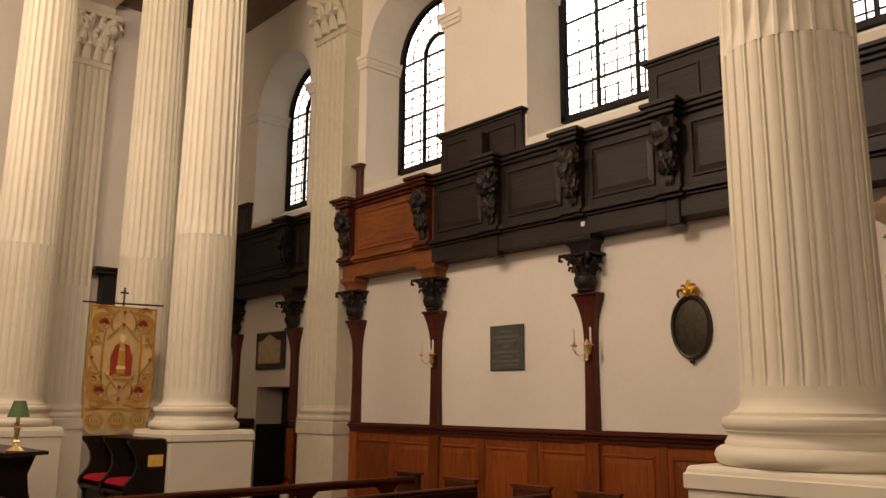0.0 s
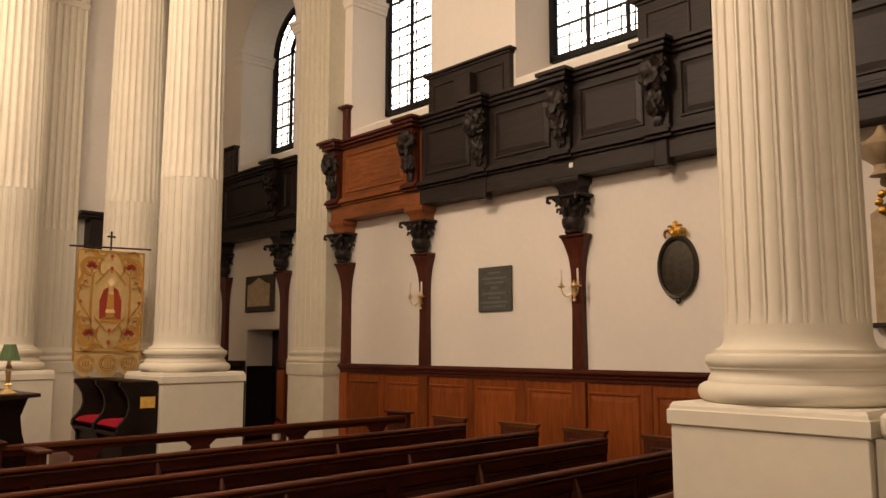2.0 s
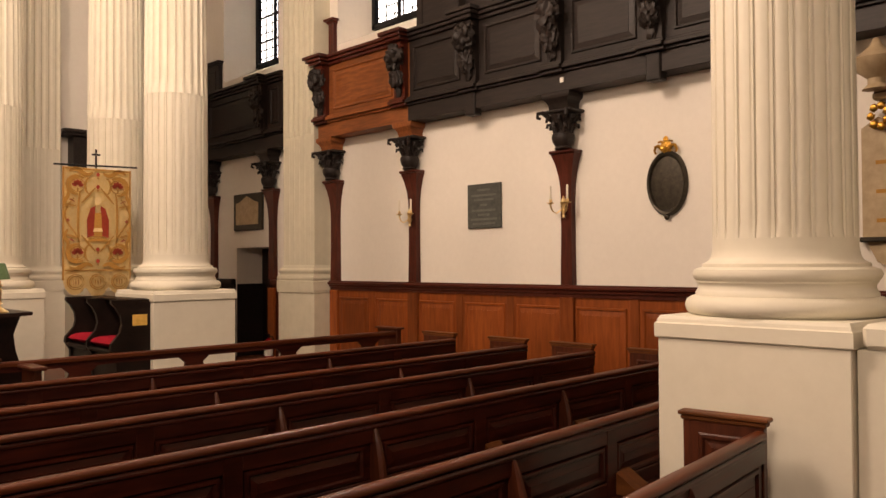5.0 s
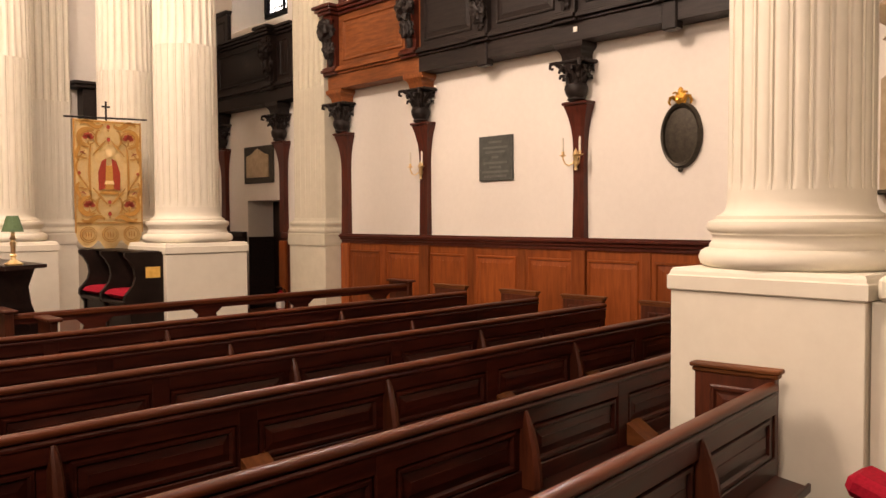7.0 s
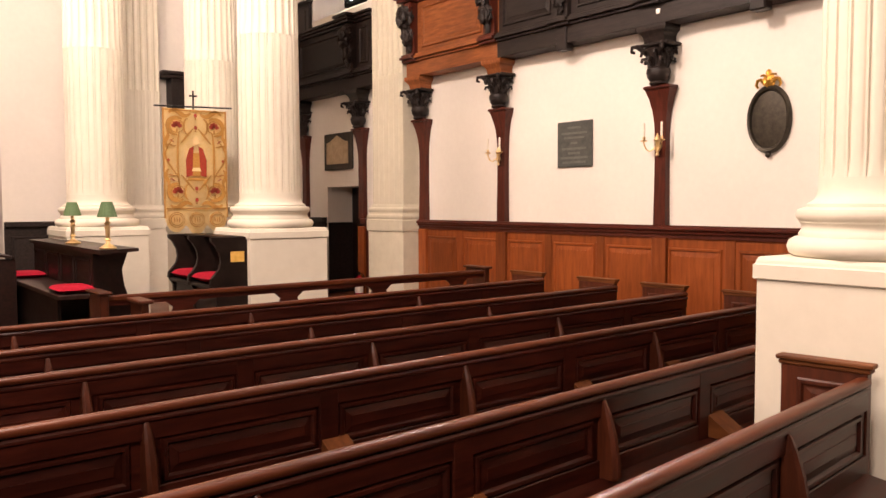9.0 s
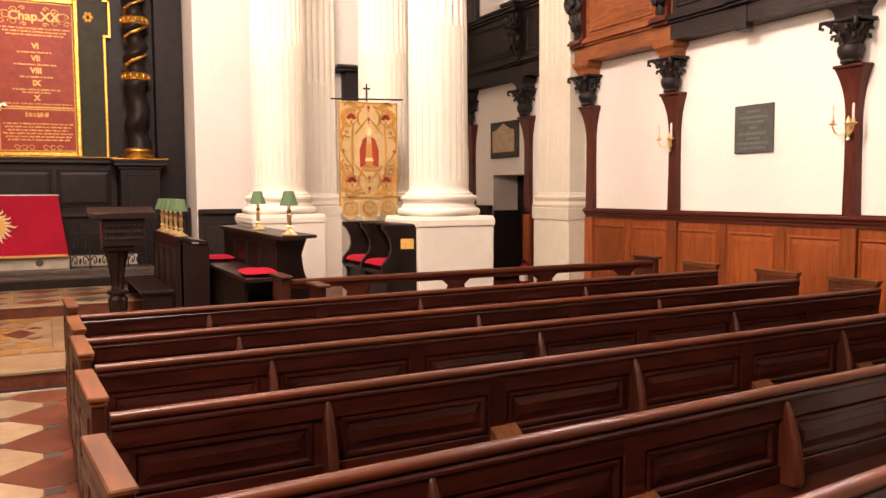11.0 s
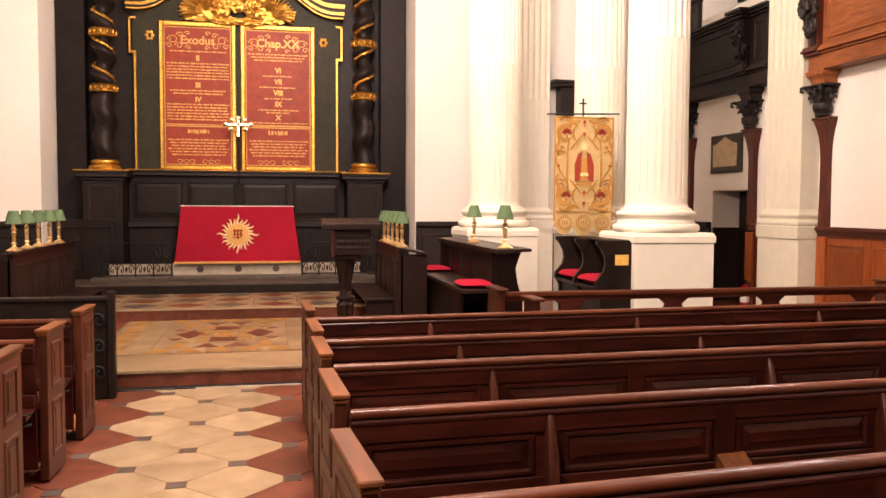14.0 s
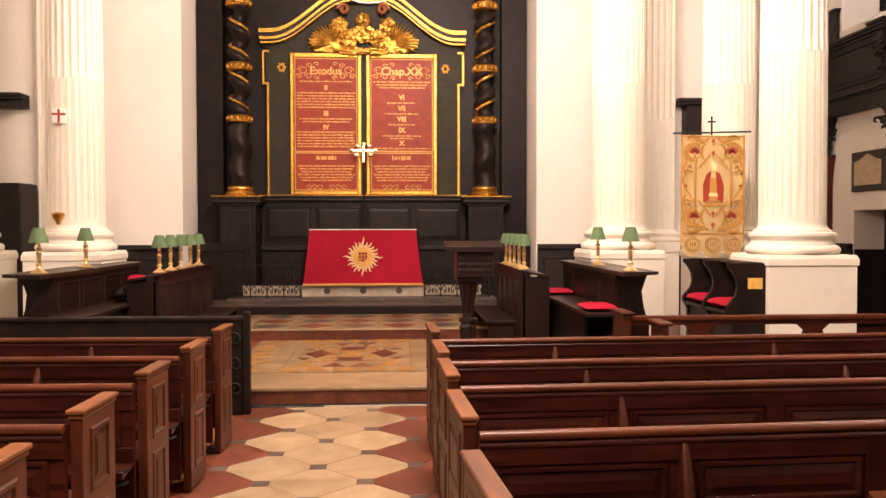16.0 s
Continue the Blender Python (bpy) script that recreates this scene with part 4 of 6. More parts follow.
al = thing("altar", "stone altar under a crimson cloth with gold fringe", "altar", (XC, 13.62, 0.478))
part("stone_base", box((-1.02, 0.0, 0), (1.02, 0.62, 0.19), 0.008), MARBLE, al, "white marble base")
for x in (-0.6, 0.0, 0.6):
    part("roundel", lathe([(0.055, 0), (0.05, 0.008), (0.02, 0.012)], 16), SLATE, al, "grey marble roundel", loc=pose(x, -0.001, 0.10, 90))
bm = bmesh.new()
n = 60
rings = []
for f, z in ((0.0, 1.115), (0.02, 1.085), (0.35, 0.75), (0.7, 0.45), (1.0, 0.21)):
    ring = []
    for k in range(n):
        u = k / n * 4
        side, q = int(u), u - int(u)
        hx, hy = 0.885 + 0.10 * f, 0.30 + 0.06 * f
        cx, cy = ((-hx + 2 * hx * q, -hy), (hx, -hy + 2 * hy * q), (hx - 2 * hx * q, hy), (-hx, hy - 2 * hy * q))[side]
        wob = 0.018 * f * math.sin(k * 2.1) + 0.012 * f * math.sin(k * 0.9)
        if side == 0 and 0.14 < q < 0.86:
            wob *= 0.25
        ring.append(bm.verts.new((cx * (1 + wob / hx), cy + 0.28 + (wob if side in (0, 2) else 0), z)))
    rings.append(ring)
for a, b in zip(rings, rings[1:]):
    for k in range(n):
        bm.faces.new((a[k], a[(k + 1) % n], b[(k + 1) % n], b[k]))
bm.faces.new(rings[0])
part("altar_cloth", bm, RED, al, "crimson velvet altar cloth", smooth=True)
part("linen_top", box((-0.90, -0.03, 1.116), (0.90, 0.59, 1.128), 0.004), WHITECLOTH, al, "white linen strip")
bm = bmesh.new()
rnd = random.Random(3)
for k in range(150):
    x = -0.985 + 1.97 * k / 149
    box((x - 0.006, -0.105, 0.195), (x + 0.006, -0.088, 0.225 + 0.006 * rnd.random()), bm=bm)
part("fringe", bm, GILTPAINT, al, "gold fringe")


def sunburst(parent):
    """A gold sun with wavy rays, standing 3 mm before the cloth."""
    bm = bmesh.new()
    for k in range(24):
        a0 = 2 * math.pi * k / 24
        long = 0.335 if k % 6 == 0 else (0.285 if k % 2 == 0 else 0.255)
        pl, pr = [], []
        for i in range(7):
            f = i / 6
            r = 0.15 + (long - 0.15) * f
            a = a0 + 0.055 * math.sin(f * 6.3)
            wd = 0.017 * (1 - f * f) + 0.003
            pl.append((r * math.cos(a) - wd * math.sin(a), r * math.sin(a) + wd * math.cos(a)))
            pr.append((r * math.cos(a) + wd * math.sin(a), r * math.sin(a) - wd * math.cos(a)))
        prism(pl + pr[::-1], 1, -0.006, 0.0, bm)
    part("sun_rays", bm, CLOTHPALE, parent, "gold embroidered sun rays", loc=(0, -0.062, 0.665))
    part("sun_ring", lathe([(0.175, 0), (0.17, 0.010), (0.11, 0.012)], 32), GILTPAINT, parent, "gold embroidered ring", loc=pose(0, -0.06, 0.665, 90))
    bm = bmesh.new()
    for k, (x, z, w, h) in enumerate(((-0.05, 0.03, 0.03, 0.11), (0.0, 0.0, 0.03, 0.16), (0.05, 0.02, 0.03, 0.12), (0.0, 0.06, 0.15, 0.02), (-0.02, -0.05, 0.13, 0.02), (0.0, 0.0, 0.16, 0.02))):
        box((x - w / 2, -0.004, z - h / 2), (x + w / 2, 0.0, z + h / 2), bm=bm)
    part("sun_device", bm, REDTHREAD, parent, "red embroidered device", loc=(0, -0.0755, 0.665))


sunburst(al)


# altar rails of wrought iron
def iron_rail(x0, x1):
    r = thing("altar_rail", "low wrought iron altar rail with scrollwork", "railing", (0, 13.42, 0.4785), group="altar rails")
    n = max(2, round(abs(x1 - x0) / 0.30))
    for k in range(n + 1):
        x = x0 + (x1 - x0) * k / n
        part("post", tube([(x, 0, 0), (x, 0, 0.54)], 0.012, 6), IRON, r)
    for z in (0.03, 0.21, 0.54):
        part("rail", box((min(x0, x1), -0.012, z - 0.008), (max(x0, x1), 0.012, z + 0.008)), IRON, r)
    for k in range(n):
        c = x0 + (x1 - x0) * (k + 0.5) / n
        for s in (-1, 1):
            for zc, q in ((0.12, 0.085), (0.38, 0.11)):
                if zc > 0.3 and abs(c - XC) > 1.35:      # tall scrolls only in the gate beside the altar
                    continue
                part("scroll", tube([(c + s * (0.068 + (q * 0.62 - 0.004 * i) * math.cos(i * 0.55) * 0.9), 0, zc + (q - 0.005 * i) * math.sin(i * 0.55)) for i in range(15)], 0.010, 5), IRON, r)
        part("leaf_knot", blob((c, 0, 0.12), (0.022, 0.012, 0.05)), IRON, r, smooth=True)
        if abs(c - XC) < 1.35:
            part("finial", lathe([(0.008, 0.548), (0.014, 0.57), (0.02, 0.60), (0.012, 0.63), (0.022, 0.66), (0.002, 0.72)], 10, at=(c, 0, 0)), IRON, r, smooth=True)
    return r


for s in (-1, 1):
    struct("marble_kerb", box((min(XC + s * 1.03, XC + s * 2.0), 13.72, 0.479), (max(XC + s * 1.03, XC + s * 2.0), 13.80, 0.665), 0.006), MARBLE, "low white marble kerb behind the altar rail", "kerb")
iron_rail(-2.75, -1.67)
iron_rail(0.37, 1.45)
for s in (-1, 1):
    pr = thing("side_panel", "black carved oak screen panel beside the altar", "panel", (XC + s * 2.38, 13.75, 0.426))
    part("board", box((-0.46, 0, 0), (0.46, 0.05, 0.95), 0.006), BLACK, pr)
    for k in range(2):
        bm = bmesh.new()
        frame_panel(bm, (-0.42 + 0.43 * k, -0.001, 0.12), X, Z, -Y, 0.40, 0.72, 0.03, 0.014)
        for q in range(3):
            tube([(-0.22 + 0.43 * k + (0.10 - 0.006 * i) * math.cos(i * 0.6), -0.004, 0.27 + 0.2 * q + (0.08 - 0.005 * i) * math.sin(i * 0.6)) for i in range(14)], 0.008, 5, bm)
        part("carved_panel", bm, BLACK, pr)

# ---- reredos ----
R = thing("reredos", "black oak altar screen with twisted columns and gilt carving", "reredos", (XC, 14.15, 0.426))


def rz_(z):
    return z - 0.426


part("back_board", box((-2.85, 0.30, 0), (2.85, 0.40, rz_(8.0))), BLACK, R)
part("base_panelling", box((-1.78, 0.12, 0), (1.78, 0.299, rz_(2.10)), 0.006), BLACK, R)
for k in range(4):
    bm = bmesh.new()
    x0 = -1.72 + k * 0.87
    frame_panel(bm, (x0, 0.12, rz_(1.40)), X, Z, -Y, 0.80, 0.60, 0.035, 0.016)
    field(bm, (x0 + 0.035, 0.12, rz_(1.435)), X, Z, -Y, 0.73, 0.53, 0.05, 0.012)
    part("base_panel", bm, BLACK, R)
part("base_ledge", box((-1.80, 0.06, rz_(1.24)), (1.80, 0.119, rz_(1.32)), 0.012), EBONY, R)
bm = bmesh.new()
box((-1.80, 0.02, rz_(2.10)), (1.80, 0.299, rz_(2.155)), 0.01, bm)
part("shelf", bm, EBONY, R)
part("shelf_top", box((-1.80, 0.0, rz_(2.156)), (1.80, 0.299, rz_(2.185)), 0.008), EBONY, R)
part("gilt_shelf_edge", box((-1.80, -0.01, rz_(2.186)), (1.80, 0.299, rz_(2.202)), 0.005), GOLD, R, "gilt moulding")
bm = prism([(-1.70, rz_(2.2)), (1.70, rz_(2.2)), (1.70, rz_(4.85)), (1.1, rz_(5.0)), (0.6, rz_(5.5)), (-0.6, rz_(5.5)), (-1.1, rz_(5.0)), (-1.70, rz_(4.85))], 1, 0.20, 0.298)
part("tablet_ground", bm, GREENBLACK, R, "dull green-black panel")
# gilt edge with a shouldered outline
for s in (-1, 1):
    bm = bmesh.new()
    box((s * 1.66 - 0.02, 0.165, rz_(2.2)), (s * 1.66 + 0.02, 0.199, rz_(4.12)), 0.006, bm)
    box((min(s * 1.64, s * 1.76), 0.165, rz_(4.12)), (max(s * 1.64, s * 1.76), 0.199, rz_(4.16)), 0.006, bm)
    box((s * 1.74 - 0.02, 0.165, rz_(4.16)), (s * 1.74 + 0.02, 0.199, rz_(4.72)), 0.006, bm)
    box((min(s * 1.64, s * 1.76), 0.165, rz_(4.68)), (max(s * 1.64, s * 1.76), 0.199, rz_(4.72)), 0.006, bm)
    part("gilt_border", bm, GOLD, R, "gilt shouldered border")
    bm = bmesh.new()
    for k in range(6):
        a = 2 * math.pi * k / 6
        blob((s * 1.43 + 0.05 * math.cos(a), 0.185, rz_(4.42) + 0.06 * math.sin(a)), (0.035, 0.02, 0.035), bm)
    part("gilt_boss", bm, GOLD, R, "gilt rosette", smooth=True)


def curve_cornice(off, thick, y0, y1, mat, label=""):
    """The ogee cornice over the tablets: level at the ends, sweeping up to a round crown."""
    pts = []
    for k in range(33):
        x = -1.775 + 3.55 * k / 32
        u = abs(x) / 1.775
        f = 0.5 - 0.5 * math.cos(math.pi * min(1, max(0, (0.90 - u) / 0.80)))
        pts.append((x, rz_(4.86) + off + 0.74 * f))
    bm = bmesh.new()
    prism(pts + [(x, z - thick) for x, z in reversed(pts)], 1, y0, y1, bm)
    part("crown_moulding", bm, mat, R, label)


curve_cornice(0.17, 0.065, -0.08, 0.298, GOLD, "gilt curved cornice")
curve_cornice(0.105, 0.045, -0.03, 0.298, EBONY)
curve_cornice(0.06, 0.05, 0.0, 0.298, GOLD, "gilt curved cornice")
curve_cornice(0.01, 0.03, 0.03, 0.298, EBONY)
curve_cornice(-0.02, 0.025, 0.05, 0.298, GOLD, "gilt curved cornice")
for s in (-1, 1):
    part("scroll_corbel", tube([(s * (0.34 + (0.10 - 0.006 * k) * math.cos(0.6 * k)), 0.02, rz_(5.40) + (0.10 - 0.006 * k) * math.sin(0.6 * k)) for k in range(14)], 0.035, 7), GALOAK, R, "carved oak scroll under the crown", smooth=True)
# gilt winged group under the crown
for s in (-1, 1):
    wing = part("gilt_wing", lumpy((s * 0.60, 0.12, rz_(4.86)), (0.30, 0.05, 0.17), 11 + s, 0.5, 4.2, 4), GOLD, R, "gilt carved wing", smooth=True)
    for row, (nf, La, rf) in enumerate(((15, 0.44, 0.024), (11, 0.30, 0.026))):
        for k in range(nf):
            a = radians(-22 + k * 150 / nf)
            L = La * (1 - 0.10 * abs(math.sin(3.3 * k)))
            x0, z0 = s * 0.52, rz_(4.84)
            y0 = 0.10 - 0.04 * row
            part("feather", tube([(x0 + s * 0.06 * math.cos(a), y0, z0 + 0.06 * math.sin(a)), (x0 + s * L * 0.55 * math.cos(a), y0 - 0.05, z0 + L * 0.5 * math.sin(a)), (x0 + s * L * math.cos(a), y0, z0 + L * 0.86 * math.sin(a))], rf, 6, None, 0.4), GOLD, wing, smooth=True)
    part("gilt_cloud", lumpy((s * 0.27, 0.08, rz_(4.90)), (0.15, 0.09, 0.16), 21 + s, 0.35, 4.2, 4), GOLD, R, "gilt carved cloud", smooth=True)
    part("gilt_cloud", lumpy((s * 0.42, 0.10, rz_(5.14)), (0.13, 0.07, 0.13), 31 + s, 0.4, 4.2, 4), GOLD, R, smooth=True)
    part("gilt_swag", lumpy((s * 0.20, 0.10, rz_(4.70)), (0.24, 0.06, 0.07), 41 + s, 0.4, 4.2, 4), GOLD, R, smooth=True)
part("gilt_cloud", lumpy((0, 0.07, rz_(5.22)), (0.12, 0.09, 0.13), 51, 0.3, 4.2, 4), GOLD, R, smooth=True)
part("gilt_cloud", lumpy((0, 0.10, rz_(5.0)), (0.20, 0.07, 0.14), 55, 0.4, 4.2, 4), GOLD, R, smooth=True)
# paired tablets


def letters(text, size, loc, mat, parent, name="numeral"):
    cu = bpy.data.curves.new(name, "FONT")
    cu.body, cu.size, cu.align_x, cu.align_y, cu.extrude, cu.offset = text, size, "CENTER", "CENTER", 0.002, 0.005
    tmp = new("tmp", cu)
    me = bpy.data.meshes.new_from_object(tmp)
    bpy.data.objects.remove(tmp)
    me.materials.clear()
    me.materials.append(mat)
    ob = new(name, me)
    ob.parent = parent
    ob.matrix_basis = pose(*loc, 90)
    return ob


def tablet(cx, numerals, lines, title):
    t = part("tablet", box((-0.60, 0.0, 0.0), (0.60, 0.03, 2.44), 0.003), TABLET, R, "crimson painted tablet with gold text", loc=(cx, 0.165, rz_(2.21)))
    bm = bmesh.new()
    for a, b in (((-0.62, -0.03, 0), (-0.55, 0.0, 2.46)), ((0.55, -0.03, 0), (0.62, 0.0, 2.46)), ((-0.55, -0.03, 2.38), (0.55, 0.0, 2.46)), ((-0.55, -0.03, 0), (0.55, 0.0, 0.07))):
        box(a, b, 0.012, bm)
    part("gilt_frame", bm, GOLD, t, "carved gilt frame")
    bm = bmesh.new()
    frame_panel(bm, (-0.545, -0.001, 0.075), X, Z, -Y, 1.09, 0.66, 0.018, 0.006)
    frame_panel(bm, (-0.545, -0.001, 0.745), X, Z, -Y, 1.09, 1.63, 0.018, 0.006)
    part("gold_line", bm, GILTPAINT, t)
    bm = bmesh.new()
    rnd = random.Random(int(cx * 100))
    for z, w, h in lines:
        x = -w / 2
        while x < w / 2 - 0.01:
            for q in range(rnd.randint(2, 9)):      # one word of upright pen strokes
                if x > w / 2:
                    break
                up, dn = (0.62 if rnd.random() < 0.25 else 0.42) * h, (0.6 if rnd.random() < 0.12 else 0.42) * h
                wd = 0.006 + 0.006 * rnd.random()
                prism([(x, z - dn), (x + wd, z - dn), (x + wd, z + up), (x, z + up)], 1, -0.004, -0.001, bm)
                x += wd + 0.0045
            x += 0.016
    tagged(part("lettering", bm, GILTPAINT, t), "rows of small gold lettering", kind="stuff")
    bm = bmesh.new()
    for s in (-1, 1):
        for cx2, cz, r in ((0.40, 2.16, 0.09), (0.30, 2.06, 0.07), (0.46, 2.06, 0.06), (0.28, 2.24, 0.06), (0.15, 2.03, 0.05), (0.16, 2.27, 0.05)):
            tube([(s * (cx2 + (r - 0.004 * i) * math.cos(i * 0.6)), -0.004, cz + (r - 0.004 * i) * 0.8 * math.sin(i * 0.6)) for i in range(13)], 0.008, 4, bm)
    part("title_flourish", bm, GILTPAINT, t, "gold pen flourishes round the title")
    bm = bmesh.new()
    for s in (-1, 1):
        for k in range(3):
            tube([(s * (0.10 + 0.10 * k + (0.05 - 0.003 * i) * math.cos(i * 0.6)), -0.004, 0.135 + 0.035 * math.sin(i * 0.6)) for i in range(11)], 0.006, 4, bm)
    part("foot_flourish", bm, GILTPAINT, t, "gold pen flourish")
    letters(title, 0.19, (0, -0.006, 2.15), GILTPAINT, t, "title")
    for text, z in numerals:
        letters(text, 0.115, (0, -0.004, z), GILTPAINT, t)


low = [(0.50 - 0.05 * k, 0.98 - 0.06 * (k % 3), 0.024) for k in range(6)] + [(0.64, 0.34, 0.07)]
tablet(-0.66, (("II", 1.86), ("III", 1.41), ("IV", 1.17)), [(1.97, 0.9, 0.022)] + [(1.77 - 0.05 * k, 1.0, 0.024) for k in range(6)] + [(1.32 - 0.05 * k, 0.9 - 0.1 * k, 0.024) for k in range(2)] + [(1.09 - 0.05 * k, 1.0, 0.024) for k in range(6)] + low, "Exodus")
tablet(0.66, (("VI", 1.70), ("VII", 1.51), ("VIII", 1.32), ("IX", 1.13), ("X", 0.90)), [(1.97 - 0.05 * k, 1.0 - 0.1 * k, 0.024) for k in range(3)] + [(1.605, 0.50, 0.024), (1.415, 0.62, 0.024), (1.225, 0.46, 0.024), (1.03, 0.66, 0.024), (0.985, 0.4, 0.024)] + [(0.81 - 0.045 * k, 0.98, 0.022) for k in range(2)] + low, "Chap.XX")


def twisted_column(s):
    c = thing("twisted_column", "black twisted column with gilt vine and collars", "column", (XC + s * 2.09, 14.0, 0.426), group="reredos columns")
    part("pedestal", box((-0.30, -0.22, 0), (0.30, 0.29, rz_(2.0)), 0.008), BLACK, c)
    bm = bmesh.new()
    frame_panel(bm, (-0.22, -0.22, rz_(1.35)), X, Z, -Y, 0.44, 0.58, 0.035, 0.014)
    part("pedestal_panel", bm, EBONY, c)
    bm = bmesh.new()
    for e, za, zb in ((0.03, 2.0, 2.05), (0.09, 2.05, 2.11)):
        box((-0.30 - e, -0.22 - e, rz_(za)), (0.30 + e, 0.29, rz_(zb)), 0.01, bm)
    part("pedestal_cornice", bm, EBONY, c)
    part("cap_slab", box((-0.40, -0.32, rz_(2.111)), (0.40, 0.29, rz_(2.145)), 0.01), EBONY, c)
    part("gilt_cap_edge", box((-0.42, -0.34, rz_(2.146)), (0.42, 0.29, rz_(2.17)), 0.008), GOLD, c, "gilt moulding")
    part("base", lathe([(0.24, 2.171), (0.25, 2.21), (0.23, 2.24), (0.20, 2.26), (0.22, 2.29), (0.215, 2.32), (0.18, 2.34)], 28, at=(0, 0, -0.426)), GOLD, c, "gilt turned base", smooth=True)
    # lower wreathed drum, then the spiral
    bm = bmesh.new()
    rings = []
    for k in range(34):
        z = 2.335 + 1.07 * k / 33
        a = s * (z - 3.52) / 0.56 * 2 * math.pi
        rings.append([bm.verts.new((0.032 * math.cos(a) + 0.168 * math.cos(q), 0.032 * math.sin(a) + 0.168 * math.sin(q), rz_(z))) for q in [2 * math.pi * i / 18 for i in range(18)]])
    for p, q in zip(rings, rings[1:]):
        for i in range(18):
            bm.faces.new((p[i], p[(i + 1) % 18], q[(i + 1) % 18], q[i]))
    bm.faces.new(rings[0])
    bm.faces.new(rings[-1])
    part("drum", bm, BLACK, c, "black twisted lower drum", smooth=True)
    for z in (3.40, 4.28, 5.35):
        bm = lathe([(0.18, z), (0.205, z + 0.02), (0.19, z + 0.05), (0.20, z + 0.09), (0.215, z + 0.12), (0.18, z + 0.14)], 24, at=(0, 0, -0.426))
        for k in range(12):
            a = 2 * math.pi * k / 12
            blob((0.20 * math.cos(a), 0.20 * math.sin(a), rz_(z + 0.07)), (0.03, 0.03, 0.05), bm)
        part("gilt_collar", bm, GOLD, c, "gilt leaf collar", smooth=True)
    bm = bmesh.new()
    rings = []
    for k in range(120):
        z = 3.52 + 3.4 * k / 119
        a = s * (z - 3.52) / 0.44 * 2 * math.pi
        rings.append([bm.verts.new((0.052 * math.cos(a) + 0.145 * math.cos(q), 0.052 * math.sin(a) + 0.145 * math.sin(q), rz_(z))) for q in [2 * math.pi * i / 16 for i in range(16)]])
    for p, q in zip(rings, rings[1:]):
        for i in range(16):
            bm.faces.new((p[i], p[(i + 1) % 16], q[(i + 1) % 16], q[i]))
    bm.faces.new(rings[0])
    bm.faces.new(rings[-1])
    part("spiral_shaft", bm, BLACK, c, "black spiral shaft", smooth=True)
    bm = bmesh.new()
    tube([(0.052 * math.cos(a) + 0.150 * math.cos(a + 1.9), 0.052 * math.sin(a) + 0.150 * math.sin(a + 1.9), rz_(z)) for z, a in [(3.55 + 3.3 * k / 159, s * (3.3 * k / 159 + 0.03) / 0.44 * 2 * math.pi) for k in range(160)]], 0.026, 6, bm)
    for k in range(60):
        z = 3.55 + 3.3 * k / 60
        a = s * (z - 3.52) / 0.44 * 2 * math.pi
        blob((0.052 * math.cos(a) + 0.155 * math.cos(a + 1.9), 0.052 * math.sin(a) + 0.155 * math.sin(a + 1.9), rz_(z)), (0.040, 0.040, 0.030), bm)
    part("gilt_vine", bm, GOLD, c, "gilt spiral vine", smooth=True)
    return c


twisted_column(-1)
twisted_column(1)
for s in (-1, 1):
    part("side_pier", box((s * 2.62 - 0.22, 0.02, 0), (s * 2.62 + 0.22, 0.299, rz_(8.0)), 0.01), BLACK, R)
cr = thing("altar_cross", "tall silver-gilt processional cross before the reredos", "cross", (XC, 14.02, 1.60))
part("staff", tube([(0, 0, 0.0), (0, 0, 1.2)], 0.014, 8), BLACK, cr)
bm = bmesh.new()
box((-0.20, -0.012, 1.33), (0.20, 0.012, 1.38), 0.006, bm)
box((-0.025, -0.012, 1.15), (0.025, 0.012, 1.46), 0.006, bm)
for x, z in ((-0.2, 1.355), (0.2, 1.355), (0, 1.46), (-0.12, 1.28), (0.12, 1.28), (-0.1, 1.43), (0.1, 1.43)):
    blob((x, 0, z), (0.05, 0.02, 0.045), bm)
part("cross_head", bm, SILVER, cr, "chased silver-gilt cross head", smooth=True)


# ---- choir stalls ----
def lamp_stick(loc):
    """Brass candlestick lamp with a green pleated shade."""
    s = thing("desk_lamp", "brass candlestick lamp with a green pleated shade", "lamp", loc, group="choir lamps")
    part("stand", lathe([(0.075, 0), (0.078, 0.012), (0.05, 0.03), (0.022, 0.05), (0.018, 0.07), (0.032, 0.085), (0.018, 0.10), (0.020, 0.16), (0.026, 0.20), (0.016, 0.215), (0.030, 0.235), (0.016, 0.25), (0.014, 0.33)], 16), BRASS, s, smooth=True)
    n = 40
    bm = bmesh.new()
    rings = []
    for r, z in ((0.086, 0.29), (0.084, 0.30), (0.048, 0.425), (0.045, 0.43)):
        rings.append([bm.verts.new((r * (1 + 0.03 * (k % 2)) * math.cos(2 * math.pi * k / n), r * (1 + 0.03 * (k % 2)) * math.sin(2 * math.pi * k / n), z)) for k in range(n)])
    for a, b in zip(rings, rings[1:]):
        for k in range(n):
            bm.faces.new((a[k], a[(k + 1) % n], b[(k + 1) % n], b[k]))
    bm.faces.new(rings[-1])
    part("shade", bm, SHADE, s, "green pleated shade")
    return s


